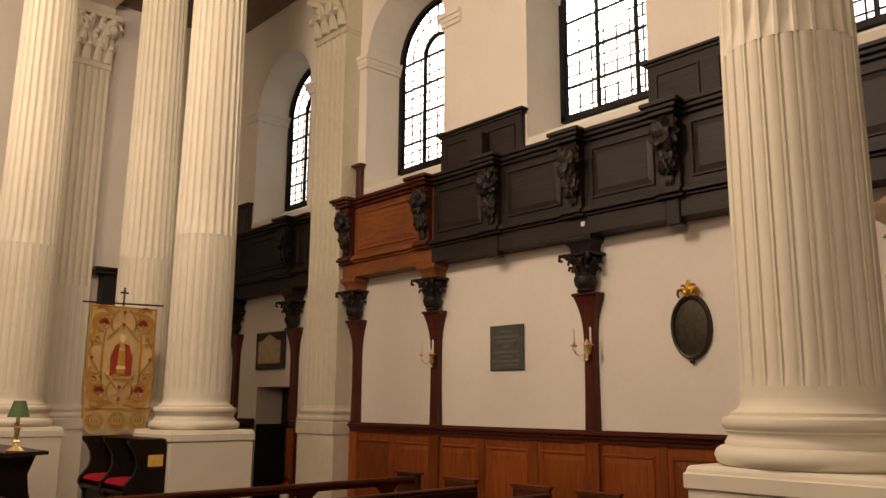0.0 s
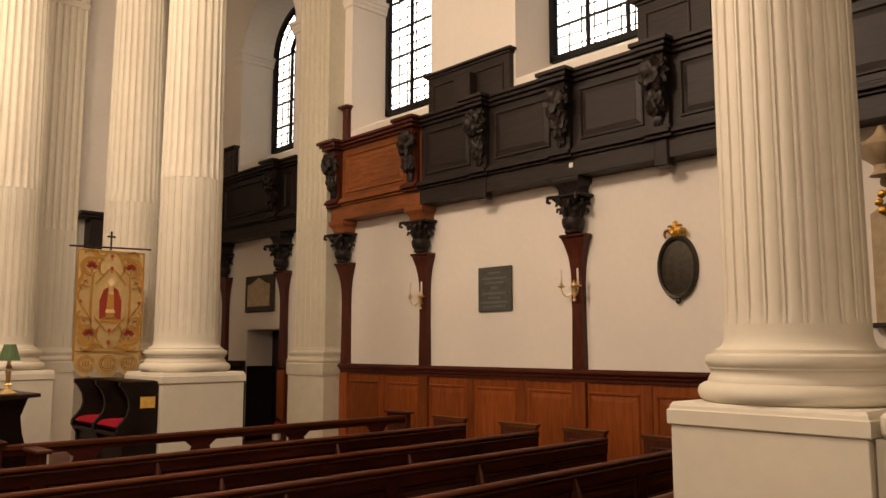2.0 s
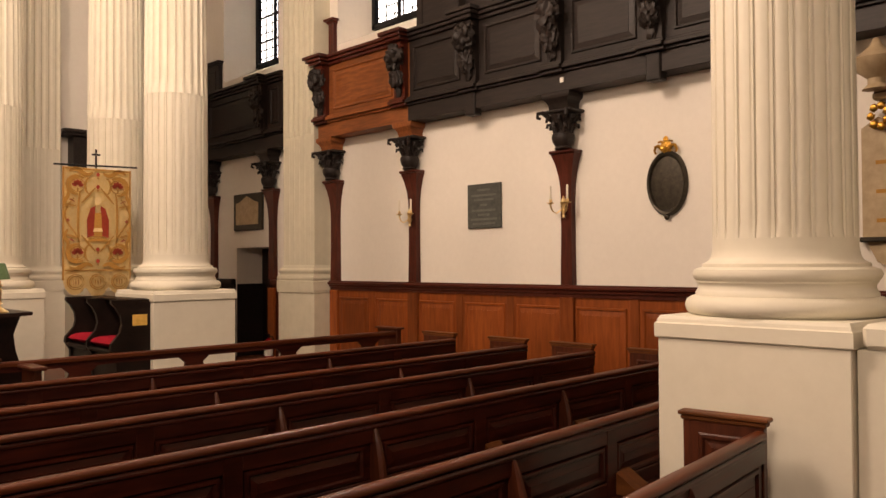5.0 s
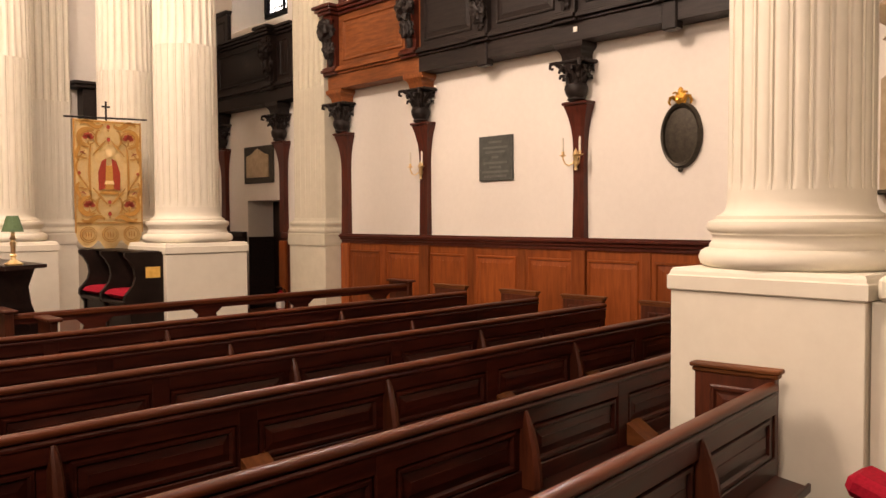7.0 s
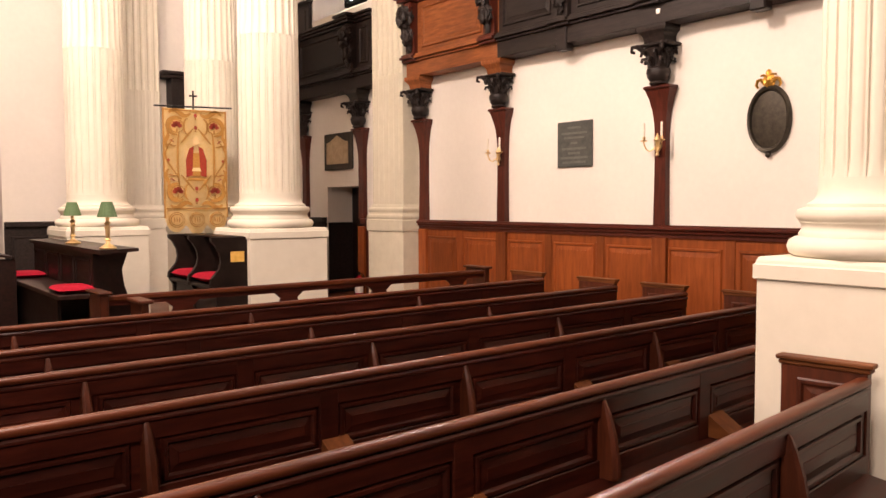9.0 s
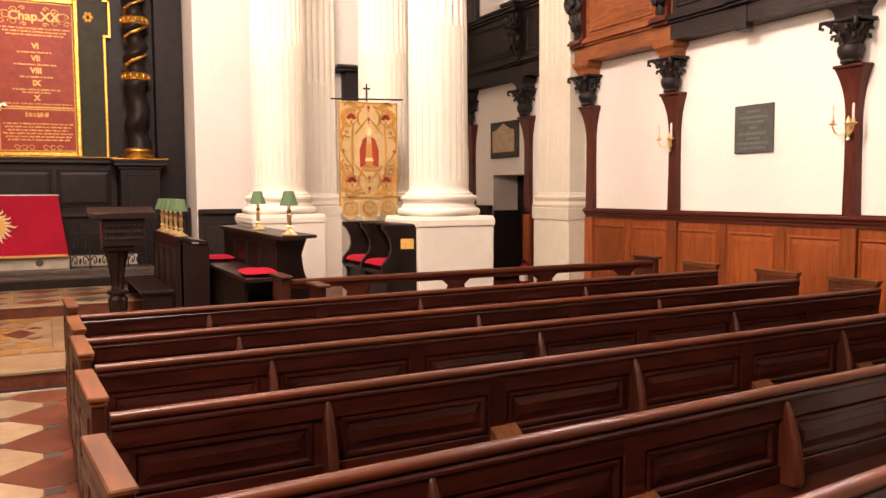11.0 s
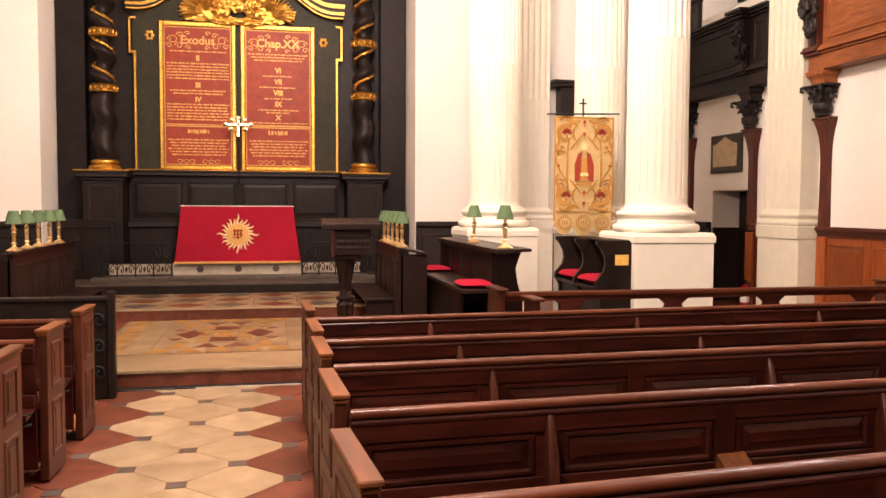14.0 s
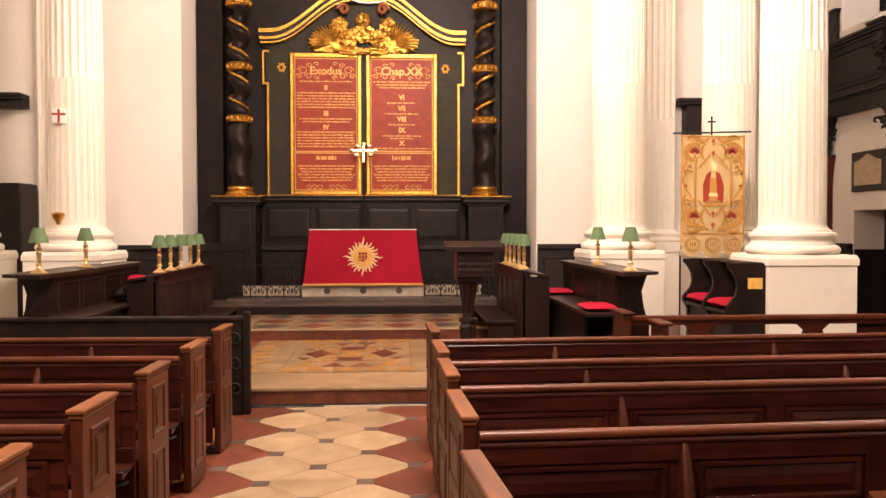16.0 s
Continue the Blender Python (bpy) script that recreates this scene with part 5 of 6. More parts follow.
def front_desk(x, s, y0, y1):
    """A choir desk along y whose panelled front looks to the aisle (s = the side of the aisle)."""
    d = thing("choir_desk", "dark oak choir desk with panelled front and sloping top", "desk", (x, y0, 0.14))
    L = y1 - y0
    part("front_board", box((-0.03, 0, 0), (0.03, L, 0.96), 0.004), STALL, d)
    n = 4
    for k in range(n):
        bm = bmesh.new()
        frame_panel(bm, (-s * 0.03, 0.06 + k * L / n, 0.14), Y, Z, -X * s, L / n - 0.12, 0.70, 0.035, 0.014)
        part("panel", bm, STALL, d)
    part("top", prism([(-0.06 * s, 0.96), (0.30 * s, 0.90), (0.30 * s, 0.925), (-0.06 * s, 0.99)], 1, -0.04, L + 0.02), STALL, d)
    for y in (0.0, L - 0.04):
        part("end_panel", box((min(0, s * 0.32), y, 0), (max(0, s * 0.32), y + 0.04, 0.90), 0.004), STALL, d)
    part("kneeler_bench", box((min(-s * 0.42, -s * 0.06), 0.1, 0.33), (max(-s * 0.42, -s * 0.06), L - 0.1, 0.37), 0.006), STALL, d, "low front bench")
    for y in (0.14, L - 0.2):
        part("bench_foot", box((min(-s * 0.40, -s * 0.08), y, 0), (max(-s * 0.40, -s * 0.08), y + 0.05, 0.33), 0.004), STALL, d)
    return d


def back_desk(x, s, y0, y1):
    """The stall behind: a bench facing the aisle with a tall back that carries a bookboard."""
    d = thing("choir_stall", "dark oak choir stall with bench and bookboard", "stall", (x, y0, 0.14))
    L = y1 - y0
    part("back", box((-0.035, 0.05, 0), (0.035, L, 1.02), 0.004), STALL, d)
    for k in range(4):
        bm = bmesh.new()
        frame_panel(bm, (-s * 0.035, 0.1 + k * (L - 0.1) / 4, 0.62), Y, Z, -X * s, (L - 0.1) / 4 - 0.08, 0.34, 0.03, 0.012)
        part("panel", bm, STALL, d)
    part("bookboard", prism([(-0.08 * s, 1.02), (0.26 * s, 1.04), (0.26 * s, 1.07), (-0.08 * s, 1.06)], 1, -0.40, L), STALL, d)
    part("end_panel", prism([(-0.04, 0), (0.30, 0), (0.30, 0.5), (0.24, 0.7), (0.22, 0.85), (0.28, 1.02), (-0.04, 1.02)] if s > 0 else [(0.04, 0), (-0.30, 0), (-0.30, 0.5), (-0.24, 0.7), (-0.22, 0.85), (-0.28, 1.02), (0.04, 1.02)], 1, 0.0, 0.049), STALL, d)
    part("seat", box((min(-s * 0.40, -s * 0.036), -0.24, 0.62), (max(-s * 0.40, -s * 0.036), L, 0.66), 0.006), STALL, d)
    part("seat_front", box((min(-s * 0.34, -s * 0.31), 0.08, 0), (max(-s * 0.34, -s * 0.31), L, 0.619)), BLACK, d)
    for y in (0.05, 2.05) if s > 0 else ():
        tagged(part("seat_cushion", pillow(0.17, 0.24, 0.035), RED, None, smooth=True, loc=pose(x - s * 0.215, y0 + y, 0.14 + 0.662)), "flat red velvet seat cushion", "cushion", "choir cushions")
    return d


def pillow(hx, hy, hz):
    """A soft flat cushion resting on z = 0."""
    bm = bmesh.new()
    n = 10
    grid = {}
    for i in range(n + 1):
        for j in range(n + 1):
            u, v = 2 * i / n - 1, 2 * j / n - 1
            e = (1 - u ** 6) * (1 - v ** 6)
            for k in (0, 1):
                grid[i, j, k] = bm.verts.new((hx * u * (1 - 0.03 * v * v), hy * v * (1 - 0.03 * u * u), hz * (1 + (0.9 * e if k else -0.9 * e - 0.0)) if 0 < i < n and 0 < j < n else hz * (1.0 + (0.05 if k else -0.05))))
    for k in (0, 1):
        for i in range(n):
            for j in range(n):
                bm.faces.new((grid[i, j, k], grid[i + 1, j, k], grid[i + 1, j + 1, k], grid[i, j + 1, k]))
    bmesh.ops.remove_doubles(bm, verts=bm.verts, dist=hz * 0.12)
    return bm


front_desk(1.40, 1, 9.57, 11.75)
front_desk(2 * XC - 1.45, -1, 9.1, 11.75)
for k in range(5):
    lamp_stick((1.43, 9.68 + 0.395 * k, 1.12))
    lamp_stick((2 * XC - 1.48, 9.35 + 0.46 * k, 1.12))
back_desk(2.13, 1, 8.0, 10.6)
back_desk(2 * XC - 2.13, -1, 8.0, 10.6)
for y in (7.71, 8.97):
    lamp_stick((2.15, y, 1.205))
for y in (7.76, 8.91):
    lamp_stick((2 * XC - 2.13, y, 1.205))
tagged(part("kneeler", pillow(0.14, 0.2, 0.09), RED, None, smooth=True, loc=pose(2.50, 7.5, 0.142)), "dark red upholstered kneeler on the chancel floor", "kneeler")
tagged(part("book_cushion", box((-3.1, 9.2, 0.9), (-2.95, 9.45, 1.1), 0.03), RED), "red cloth book cushion on the choir desk", "cushion")

tagged(part("folded_bag", lumpy((0, 0, 0.085), (0.13, 0.24, 0.10), 5, 0.3, 2.0), BLACK, None, smooth=True, loc=(-3.21, 9.5, 0.79)), "soft black bag lying on the choir bench", "bag")

# clergy stalls against the column pedestals
cs = thing("clergy_stall", "black oak pair of stalls with curved arms", "stall", (3.62, 7.95, 0.14))
prof = [(px * 0.76, pz * 0.925) for px, pz in ((0.02, 0.0), (-0.47, 0.0), (-0.47, 0.60), (-0.545, 0.70), (-0.535, 0.76), (-0.48, 0.81), (-0.42, 0.87), (-0.395, 0.95), (-0.41, 1.04), (-0.47, 1.13), (-0.53, 1.18), (-0.53, 1.22), (0.02, 1.22))]
for y in (0.0, 0.62, 1.24):
    part("divider", prism(prof, 1, y, y + 0.05), BLACK, cs, "curved black oak divider")
part("back", box((-0.04, 0.05, 0.0), (0.0, 1.24, 1.11)), BLACK, cs)
for y in (0.05, 0.67):
    part("seat", box((-0.40, y, 0.60), (-0.04, y + 0.57, 0.64), 0.006), BLACK, cs)
    part("seat_box", box((-0.34, y, 0.0), (-0.31, y + 0.57, 0.60)), BLACK, cs)
    tagged(part("seat_cushion", pillow(0.175, 0.28, 0.055), RED, None, smooth=True, loc=pose(3.62 - 0.235, 7.95 + y + 0.285, 0.784)), "red velvet cushion on a clergy stall", "cushion", "clergy cushions")
part("top_rail", box((-0.24, 0.05, 1.112), (0.02, 1.24, 1.135), 0.008), BLACK, cs)
part("name_plate", box((-0.20, -0.006, 0.87), (-0.05, -0.001, 0.98), 0.001), PLATE, cs, "small brass plate")

# reading desk
le = thing("lectern", "dark carved oak reading desk on a turned stem", "lectern", (0.70, 8.42, 0.14))
part("top", prism([(-0.22, 1.24), (0.24, 1.32), (0.24, 1.35), (-0.22, 1.27)], 0, -0.30, 0.30), STALL, le)
part("book_stop", box((-0.30, -0.235, 1.24), (0.30, -0.215, 1.30), 0.004), STALL, le)
part("box", box((-0.19, -0.17, 0.98), (0.19, 0.20, 1.24), 0.006), STALL, le)
bm = bmesh.new()
for k in range(12):
    for z in (1.05, 1.11, 1.17):
        blob((-0.16 + k * 0.029, -0.175, z), (0.013, 0.01, 0.025), bm)
part("carving", bm, STALL, le, "carved frieze", smooth=True)
part("neck_moulding", box((-0.19, -0.13, 0.93), (0.10, 0.16, 0.98), 0.012), STALL, le)
def ribbed(prof, n=8):
    """A turned body with carved ribs: (radius, height, rib depth) rows."""
    bm = bmesh.new()
    rings = [[bm.verts.new(((r - d * (k % 2)) * math.cos(math.pi * k / n), (r - d * (k % 2)) * math.sin(math.pi * k / n), z)) for k in range(2 * n)] for r, z, d in prof]
    for a, b in zip(rings, rings[1:]):
        for k in range(2 * n):
            bm.faces.new((a[k], a[(k + 1) % (2 * n)], b[(k + 1) % (2 * n)], b[k]))
    bm.faces.new(rings[0])
    bm.faces.new(rings[-1])
    return bm


stem_at = Matrix.Translation((-0.06, 0, 0))
part("lower_stem", ribbed([(0.065, 0.101, 0), (0.078, 0.13, 0), (0.056, 0.16, 0.004), (0.062, 0.24, 0.014), (0.085, 0.38, 0.018), (0.092, 0.46, 0.014), (0.068, 0.50, 0)]), STALL, le, "carved ribbed vase stem", loc=stem_at)
part("stem_knop", lathe([(0.075, 0.501), (0.10, 0.515), (0.10, 0.54), (0.075, 0.555)], 20), STALL, le, smooth=True, loc=stem_at)
part("upper_stem", ribbed([(0.058, 0.556, 0), (0.055, 0.60, 0.008), (0.070, 0.72, 0.018), (0.092, 0.85, 0.02), (0.105, 0.91, 0.014), (0.09, 0.93, 0)]), STALL, le, "carved ribbed vase stem", loc=stem_at)
part("plinth", box((-0.20, -0.15, 0), (0.09, 0.15, 0.10), 0.01), STALL, le)


# ---- banner ----
ba = thing("church_banner", "cream embroidered hanging banner with red and olive flowers", "banner", (3.57, 9.25, 0))
part("pole", tube([(0, 0.04, 0.14), (0, 0.04, 2.92)], 0.012, 8), BLACK, ba)
ba.scale = (0.94, 1, 1)
part("crossbar", tube([(-0.49, 0.02, 2.72), (0.49, 0.02, 2.745)], 0.010, 8), IRON, ba)
part("finial", box((-0.05, 0.03, 2.85), (0.05, 0.05, 2.87), 0.004), IRON, ba)
bm = bmesh.new()
nx, nz = 26, 34
gr = {}
for i in range(nx + 1):
    for j in range(nz + 1):
        u = i / nx
        lobe = 0.115 * abs(math.sin(u * math.pi * 3)) ** 0.6 - (0.0 if 0.333 < u < 0.667 else 0.03)
        bottom = 1.385 - 1.15 * lobe
        x = -0.385 + 0.77 * u
        z = 2.70 + (bottom - 2.70) * j / nz
        gr[i, j] = (x, 0.012 * math.sin(u * 9 + j * 0.05) * (j / nz), z)
vs = {k: bm.verts.new(c) for k, c in gr.items()}
for i in range(nx):
    for j in range(nz):
        bm.faces.new((vs[i, j], vs[i + 1, j], vs[i + 1, j + 1], vs[i, j + 1]))
bmesh.ops.solidify(bm, geom=bm.faces[:], thickness=0.008)
bn = part("banner_cloth", bm, CLOTH, ba, "cream silk ground", smooth=True)
FY = -0.022


def flat_disc(bm, x, z, rx, rz, n=14, y=FY):
    prism([(x + rx * math.cos(2 * math.pi * k / n), z + rz * math.sin(2 * math.pi * k / n)) for k in range(n)], 1, y, y + 0.004, bm)


def ribbon(bm, pts, w, y=FY):
    """A flat embroidered band along (x, z) points, tapering at both ends."""
    up, dn = [], []
    for i, (x, z) in enumerate(pts):
        x0, z0 = pts[max(i - 1, 0)]
        x1, z1 = pts[min(i + 1, len(pts) - 1)]
        L = math.hypot(x1 - x0, z1 - z0) or 1
        q = w * 1.2 * (0.4 + 0.6 * math.sin(math.pi * i / (len(pts) - 1)))
        up.append((x - (z1 - z0) / L * q, z + (x1 - x0) / L * q))
        dn.append((x + (z1 - z0) / L * q, z - (x1 - x0) / L * q))
    prism(up + dn[::-1], 1, y, y + 0.003, bm)


pale, olive, red = bmesh.new(), bmesh.new(), bmesh.new()
for sx in (-1, 1):
    for zc, dz in ((2.50, 1), (1.75, -1)):
        ribbon(olive, [(sx * (0.235 + 0.115 * math.cos(a)), zc + dz * 0.10 * math.sin(a)) for a in [k * 0.42 - 1.6 for k in range(10)]], 0.021)
        ribbon(olive, [(sx * (0.33 - 0.27 * k / 9), zc + dz * (0.15 + 0.03 * math.sin(k * 0.7))) for k in range(10)], 0.022)
        ribbon(olive, [(sx * (0.36 - 0.02 * math.sin(k)), zc - dz * (0.05 + 0.03 * k)) for k in range(8)], 0.018)
        for k in range(5):
            a = math.pi * (0.1 + 0.2 * k)
            ribbon(red, [(sx * 0.235 + r * math.cos(a), zc - 0.01 + r * math.sin(a)) for r in (0.012, 0.03, 0.052, 0.07)], 0.016)
        flat_disc(olive, sx * 0.235, zc - 0.05, 0.012, 0.025, 8)
        ribbon(olive, [(sx * (0.03 + 0.02 * k), zc - dz * (0.02 + 0.022 * k)) for k in range(9)], 0.010)
    ribbon(olive, [(sx * (0.20 + 0.03 * math.cos(a)), 2.11 + 0.33 * math.sin(a)) for a in [k * 0.3 - 1.5 for k in range(11)]], 0.012)
    flat_disc(red, sx * 0.345, 2.11, 0.022, 0.022, 4)
    for z in (2.28, 1.94):
        ribbon(olive, [(sx * (0.37 - 0.02 * k), z + 0.008 * math.sin(k)) for k in range(7)], 0.009)
for z in (2.63, 2.49, 1.79, 1.66):
    flat_disc(red, 0, z, 0.022, 0.026, 6)
    flat_disc(olive, 0, z - 0.04, 0.012, 0.012, 6)
# the middle panel as plain shapes
flat_disc(pale, 0, 2.335, 0.036, 0.05, 12, FY - 0.001)
for sx in (-1, 1):
    prism([(sx * 0.125, 1.92), (sx * 0.05, 1.94), (sx * 0.04, 2.16), (sx * 0.03, 2.28), (sx * 0.085, 2.25), (sx * 0.13, 2.12)], 1, FY - 0.002, FY + 0.002, red)
    ribbon(olive, [(sx * (0.30 - 0.08 * math.cos(k * 0.5)), 2.11 + 0.05 * (k - 5)) for k in range(11)], 0.009)
    ribbon(red, [(sx * (0.33 - 0.012 * k), 2.33 + 0.012 * math.sin(k)) for k in range(6)], 0.006)
    ribbon(red, [(sx * (0.33 - 0.012 * k), 1.89 + 0.012 * math.sin(k)) for k in range(6)], 0.006)
    for zc in (2.50, 1.75):
        ribbon(olive, [(sx * (0.10 + 0.05 * math.cos(a)), zc + 0.09 * math.sin(a)) for a in [q * 0.45 - 1.5 for q in range(8)]], 0.011)
        ribbon(olive, [(sx * 0.235 + 0.085 * math.cos(a), zc + 0.075 * math.sin(a)) for a in [q * 0.5 for q in range(13)]], 0.006)
prism([(-0.05, 1.93), (0.05, 1.93), (0.04, 2.20), (-0.04, 2.20)], 1, FY - 0.001, FY + 0.003, olive)
prism([(-0.06, 1.99), (0.06, 1.99), (0.045, 2.03), (-0.045, 2.03)], 1, FY - 0.003, FY - 0.0015, pale)
prism([(-0.12, 1.88), (0.12, 1.88), (0.10, 1.915), (-0.10, 1.915)], 1, FY - 0.002, FY + 0.002, olive)
prism([(-0.38, 1.552), (0.38, 1.552), (0.38, 1.567), (-0.38, 1.567)], 1, FY, FY + 0.004, olive)
prism([(-0.38, 2.675), (0.38, 2.675), (0.38, 2.69), (-0.38, 2.69)], 1, FY, FY + 0.004, olive)
for cx in (-0.255, 0.0, 0.255):
    for k in range(2):
        ribbon(olive, [(cx + (0.095 - 0.02 * k) * math.cos(a), 1.43 + (0.085 - 0.02 * k) * math.sin(a)) for a in [q * 0.45 for q in range(15)]], 0.005, FY - 0.001)
    for k in range(3):
        ribbon(olive, [(cx - 0.03 + 0.03 * k, 1.40), (cx - 0.028 + 0.03 * k, 1.43), (cx - 0.032 + 0.03 * k, 1.46)], 0.007, FY - 0.001)


def islands(bm):
    """The loose pieces of a mesh, each as a mesh of its own."""
    left = set(bm.verts)
    out = []
    while left:
        todo = [min(left, key=lambda v: v.index)]
        seen = set(todo)
        while todo:
            for e in todo.pop().link_edges:
                for v in e.verts:
                    if v not in seen:
                        seen.add(v)
                        todo.append(v)
        left -= seen
        one = bmesh.new()
        pair = {v: one.verts.new(v.co) for v in sorted(seen, key=lambda v: v.index)}
        for f in {f for v in seen for f in v.link_faces}:
            one.faces.new([pair[v] for v in f.verts])
        out.append(one)
    bm.free()
    return out


for name, work, thread in (("pale_motif", pale, CLOTHPALE), ("leaf_scroll", olive, OLIVE), ("red_motif", red, REDTHREAD)):
    work.verts.index_update()
    for one in islands(work):
        part(name, one, thread, bn)
part("side_braid", box((-0.40, -0.012, 1.45), (-0.384, 0.004, 2.70)), OLIVE, ba)
part("side_braid", box((0.384, -0.012, 1.45), (0.40, 0.004, 2.70)), OLIVE, ba)

# ---- front screens ----
sc = thing("pew_screen", "low open oak front screen with pierced supports", "screen", (1.92, 7.05, 0))
SL = 6.10 - 1.92
part("top_rail", box((0, -0.03, 0.80), (SL, 0.03, 0.85), 0.012), RAIL, sc)
part("upper_board", box((0.03, -0.015, 0.765), (SL - 0.03, 0.015, 0.80)), PEW, sc)
part("lower_board", box((0.03, -0.02, 0.0), (SL - 0.03, 0.02, 0.52), 0.004), PEW, sc)
part("lower_rail", box((0.03, -0.03, 0.52), (SL - 0.03, 0.03, 0.56), 0.006), PEW, sc)
for k in range(4):
    x = 0.03 + (SL - 0.06) * (k + 0.62) / 4
    pts = []
    for sx, seq in ((-1, (0, 1, 2, 3, 4)), (1, (4, 3, 2, 1, 0))):
        for i in seq:
            z, w = ((0.56, 0.09), (0.62, 0.055), (0.67, 0.10), (0.71, 0.085), (0.765, 0.15))[i]
            pts.append((x + sx * w, z))
    part("pierced_support", prism(pts, 1, -0.012, 0.012), PEW, sc, "shaped pierced support")
for x in (0.0, SL):
    part("end_post", box((x - 0.035, -0.04, 0), (x + 0.035, 0.30, 0.86), 0.006), PEWEND, sc)
    part("end_cap", box((x - 0.06, -0.07, 0.861), (x + 0.06, 0.33, 0.885), 0.008), PEWEND, sc)
part("bench_arm", box((0.20, -0.36, 0.0), (0.26, -0.06, 0.80), 0.006), PEWEND, sc)
part("bench_arm_cap", box((0.17, -0.40, 0.801), (0.29, -0.04, 0.83), 0.008), PEWEND, sc)
ls = thing("front_screen", "black oak front screen with iron end standard", "screen", (XC, 7.18, 0))
part("panel_board", box((-6.7, -0.03, 0.0), (-0.80, 0.03, 0.82), 0.006), BLACK, ls)
part("top_rail", box((-6.7, -0.05, 0.82), (-0.76, 0.05, 0.86), 0.01), BLACK, ls)
part("end_post", box((-0.80, -0.045, 0), (-0.74, 0.045, 0.90), 0.008), BLACK, ls)
for k in range(3):
    bm = bmesh.new()
    tube([(-0.86 - (0.055 - 0.003 * i) * math.cos(i * 0.6), -0.05, 0.22 + 0.22 * k + (0.07 - 0.004 * i) * math.sin(i * 0.6)) for i in range(14)], 0.010, 5, bm)
    part("iron_scroll", bm, IRON, ls)
tagged(part("service_card", box((-1.62, 7.10, 0.22), (-1.55, 7.125, 0.34), 0.002), WHITECLOTH), "small white card tucked beside the screen", "card")

# shield and little wall light on the north column
sh = tagged(part("shield", box((-0.085, -0.02, -0.09), (0.085, 0.0, 0.09), 0.01), WHITECLOTH, None, loc=(2 * XC - 2.74 - 0.05, 9.925, 2.96)), "small white shield with a red cross", "shield")
part("red_cross", box((-0.012, -0.026, -0.085), (0.012, -0.0205, 0.085)), REDTHREAD, sh)
part("cross_arm", box((-0.08, -0.0255, 0.01), (0.08, -0.0203, 0.034)), REDTHREAD, sh)
tagged(part("gilt_bracket", lathe([(0.02, 0), (0.03, 0.04), (0.06, 0.08), (0.075, 0.13), (0.04, 0.15)], 14, at=(2 * XC - 2.74 - 0.05, 9.85, 1.67)), GOLD, smooth=True), "small gilt bracket at the column's foot", "bracket")
h = tagged(part("hanging_hoop", tube([(0.28 * math.cos(2 * math.pi * k / 24), 0.28 * math.sin(2 * math.pi * k / 24), 0) for k in range(25)], 0.014, 6), WHITECLOTH, None, loc=(XC + 0.18, 11.5, 4.86)), "white ring of a hanging sanctuary lamp", "lamp")
for k in range(3):
    a = 2 * math.pi * k / 3
    part("chain", tube([(0.28 * math.cos(a), 0.28 * math.sin(a), 0), (0, 0, TOP - 4.865)], 0.004, 4), IRON, h)

# small things on and under the pews
for x, y, zz in ((-1.60, 5.55, 0.10), (-1.60, 4.70, 0.10), (3.28, 1.72, 0.05)):
    tagged(part("kneeler", pillow(0.16, 0.11, 0.10), RED, None, smooth=True, loc=pose(x, y, 0.004)), "red upholstered kneeler on the pew floor", "kneeler", "kneelers")
tagged(part("hassock", box((-0.10, -0.22, 0.0), (0.10, 0.10, 0.10), 0.03), RED, None, loc=pose(3.37, 1.13, 0.50, 18, 0, 0)), "red velvet hassock on the pew seat", "hassock")
tagged(part("pen", tube([(1.32, 3.262, 0.54), (1.31, 3.27, 0.68)], 0.006, 6), REDTHREAD), "thin red ribbon marker against a pew back", "ribbon")

# ---- floors, piece by piece ----
fl = bpy.data.objects["floor"]
PX, PY, SQ = 0.335, 0.342, 0.055


def piece_mesh(name, pts, mat, h=0.012):
    """A floor piece with chamfered edges, top at its z = 0."""
    bm = bmesh.new()
    cx, cy = sum(p[0] for p in pts) / len(pts), sum(p[1] for p in pts) / len(pts)
    rings = []
    for s, z in ((1.0, -h), (1.0, -0.0015), (0.985, 0.0)):
        rings.append([bm.verts.new((cx + (x - cx) * s, cy + (y - cy) * s, z)) for x, y in pts])
    n = len(pts)
    for a, b in zip(rings, rings[1:]):
        for i in range(n):
            bm.faces.new((a[i], a[(i + 1) % n], b[(i + 1) % n], b[i]))
    bm.faces.new(rings[-1])
    return mesh_of(name, bm, mat)


def clip(pts, lim, sign):
    out = []
    for (xa, ya), (xb, yb) in zip(pts, pts[1:] + pts[:1]):
        ina, inb = sign * xa <= sign * lim, sign * xb <= sign * lim
        if ina:
            out.append((xa, ya))
        if ina != inb:
            f = (lim - xa) / (xb - xa)
            out.append((lim, ya + (yb - ya) * f))
    return out


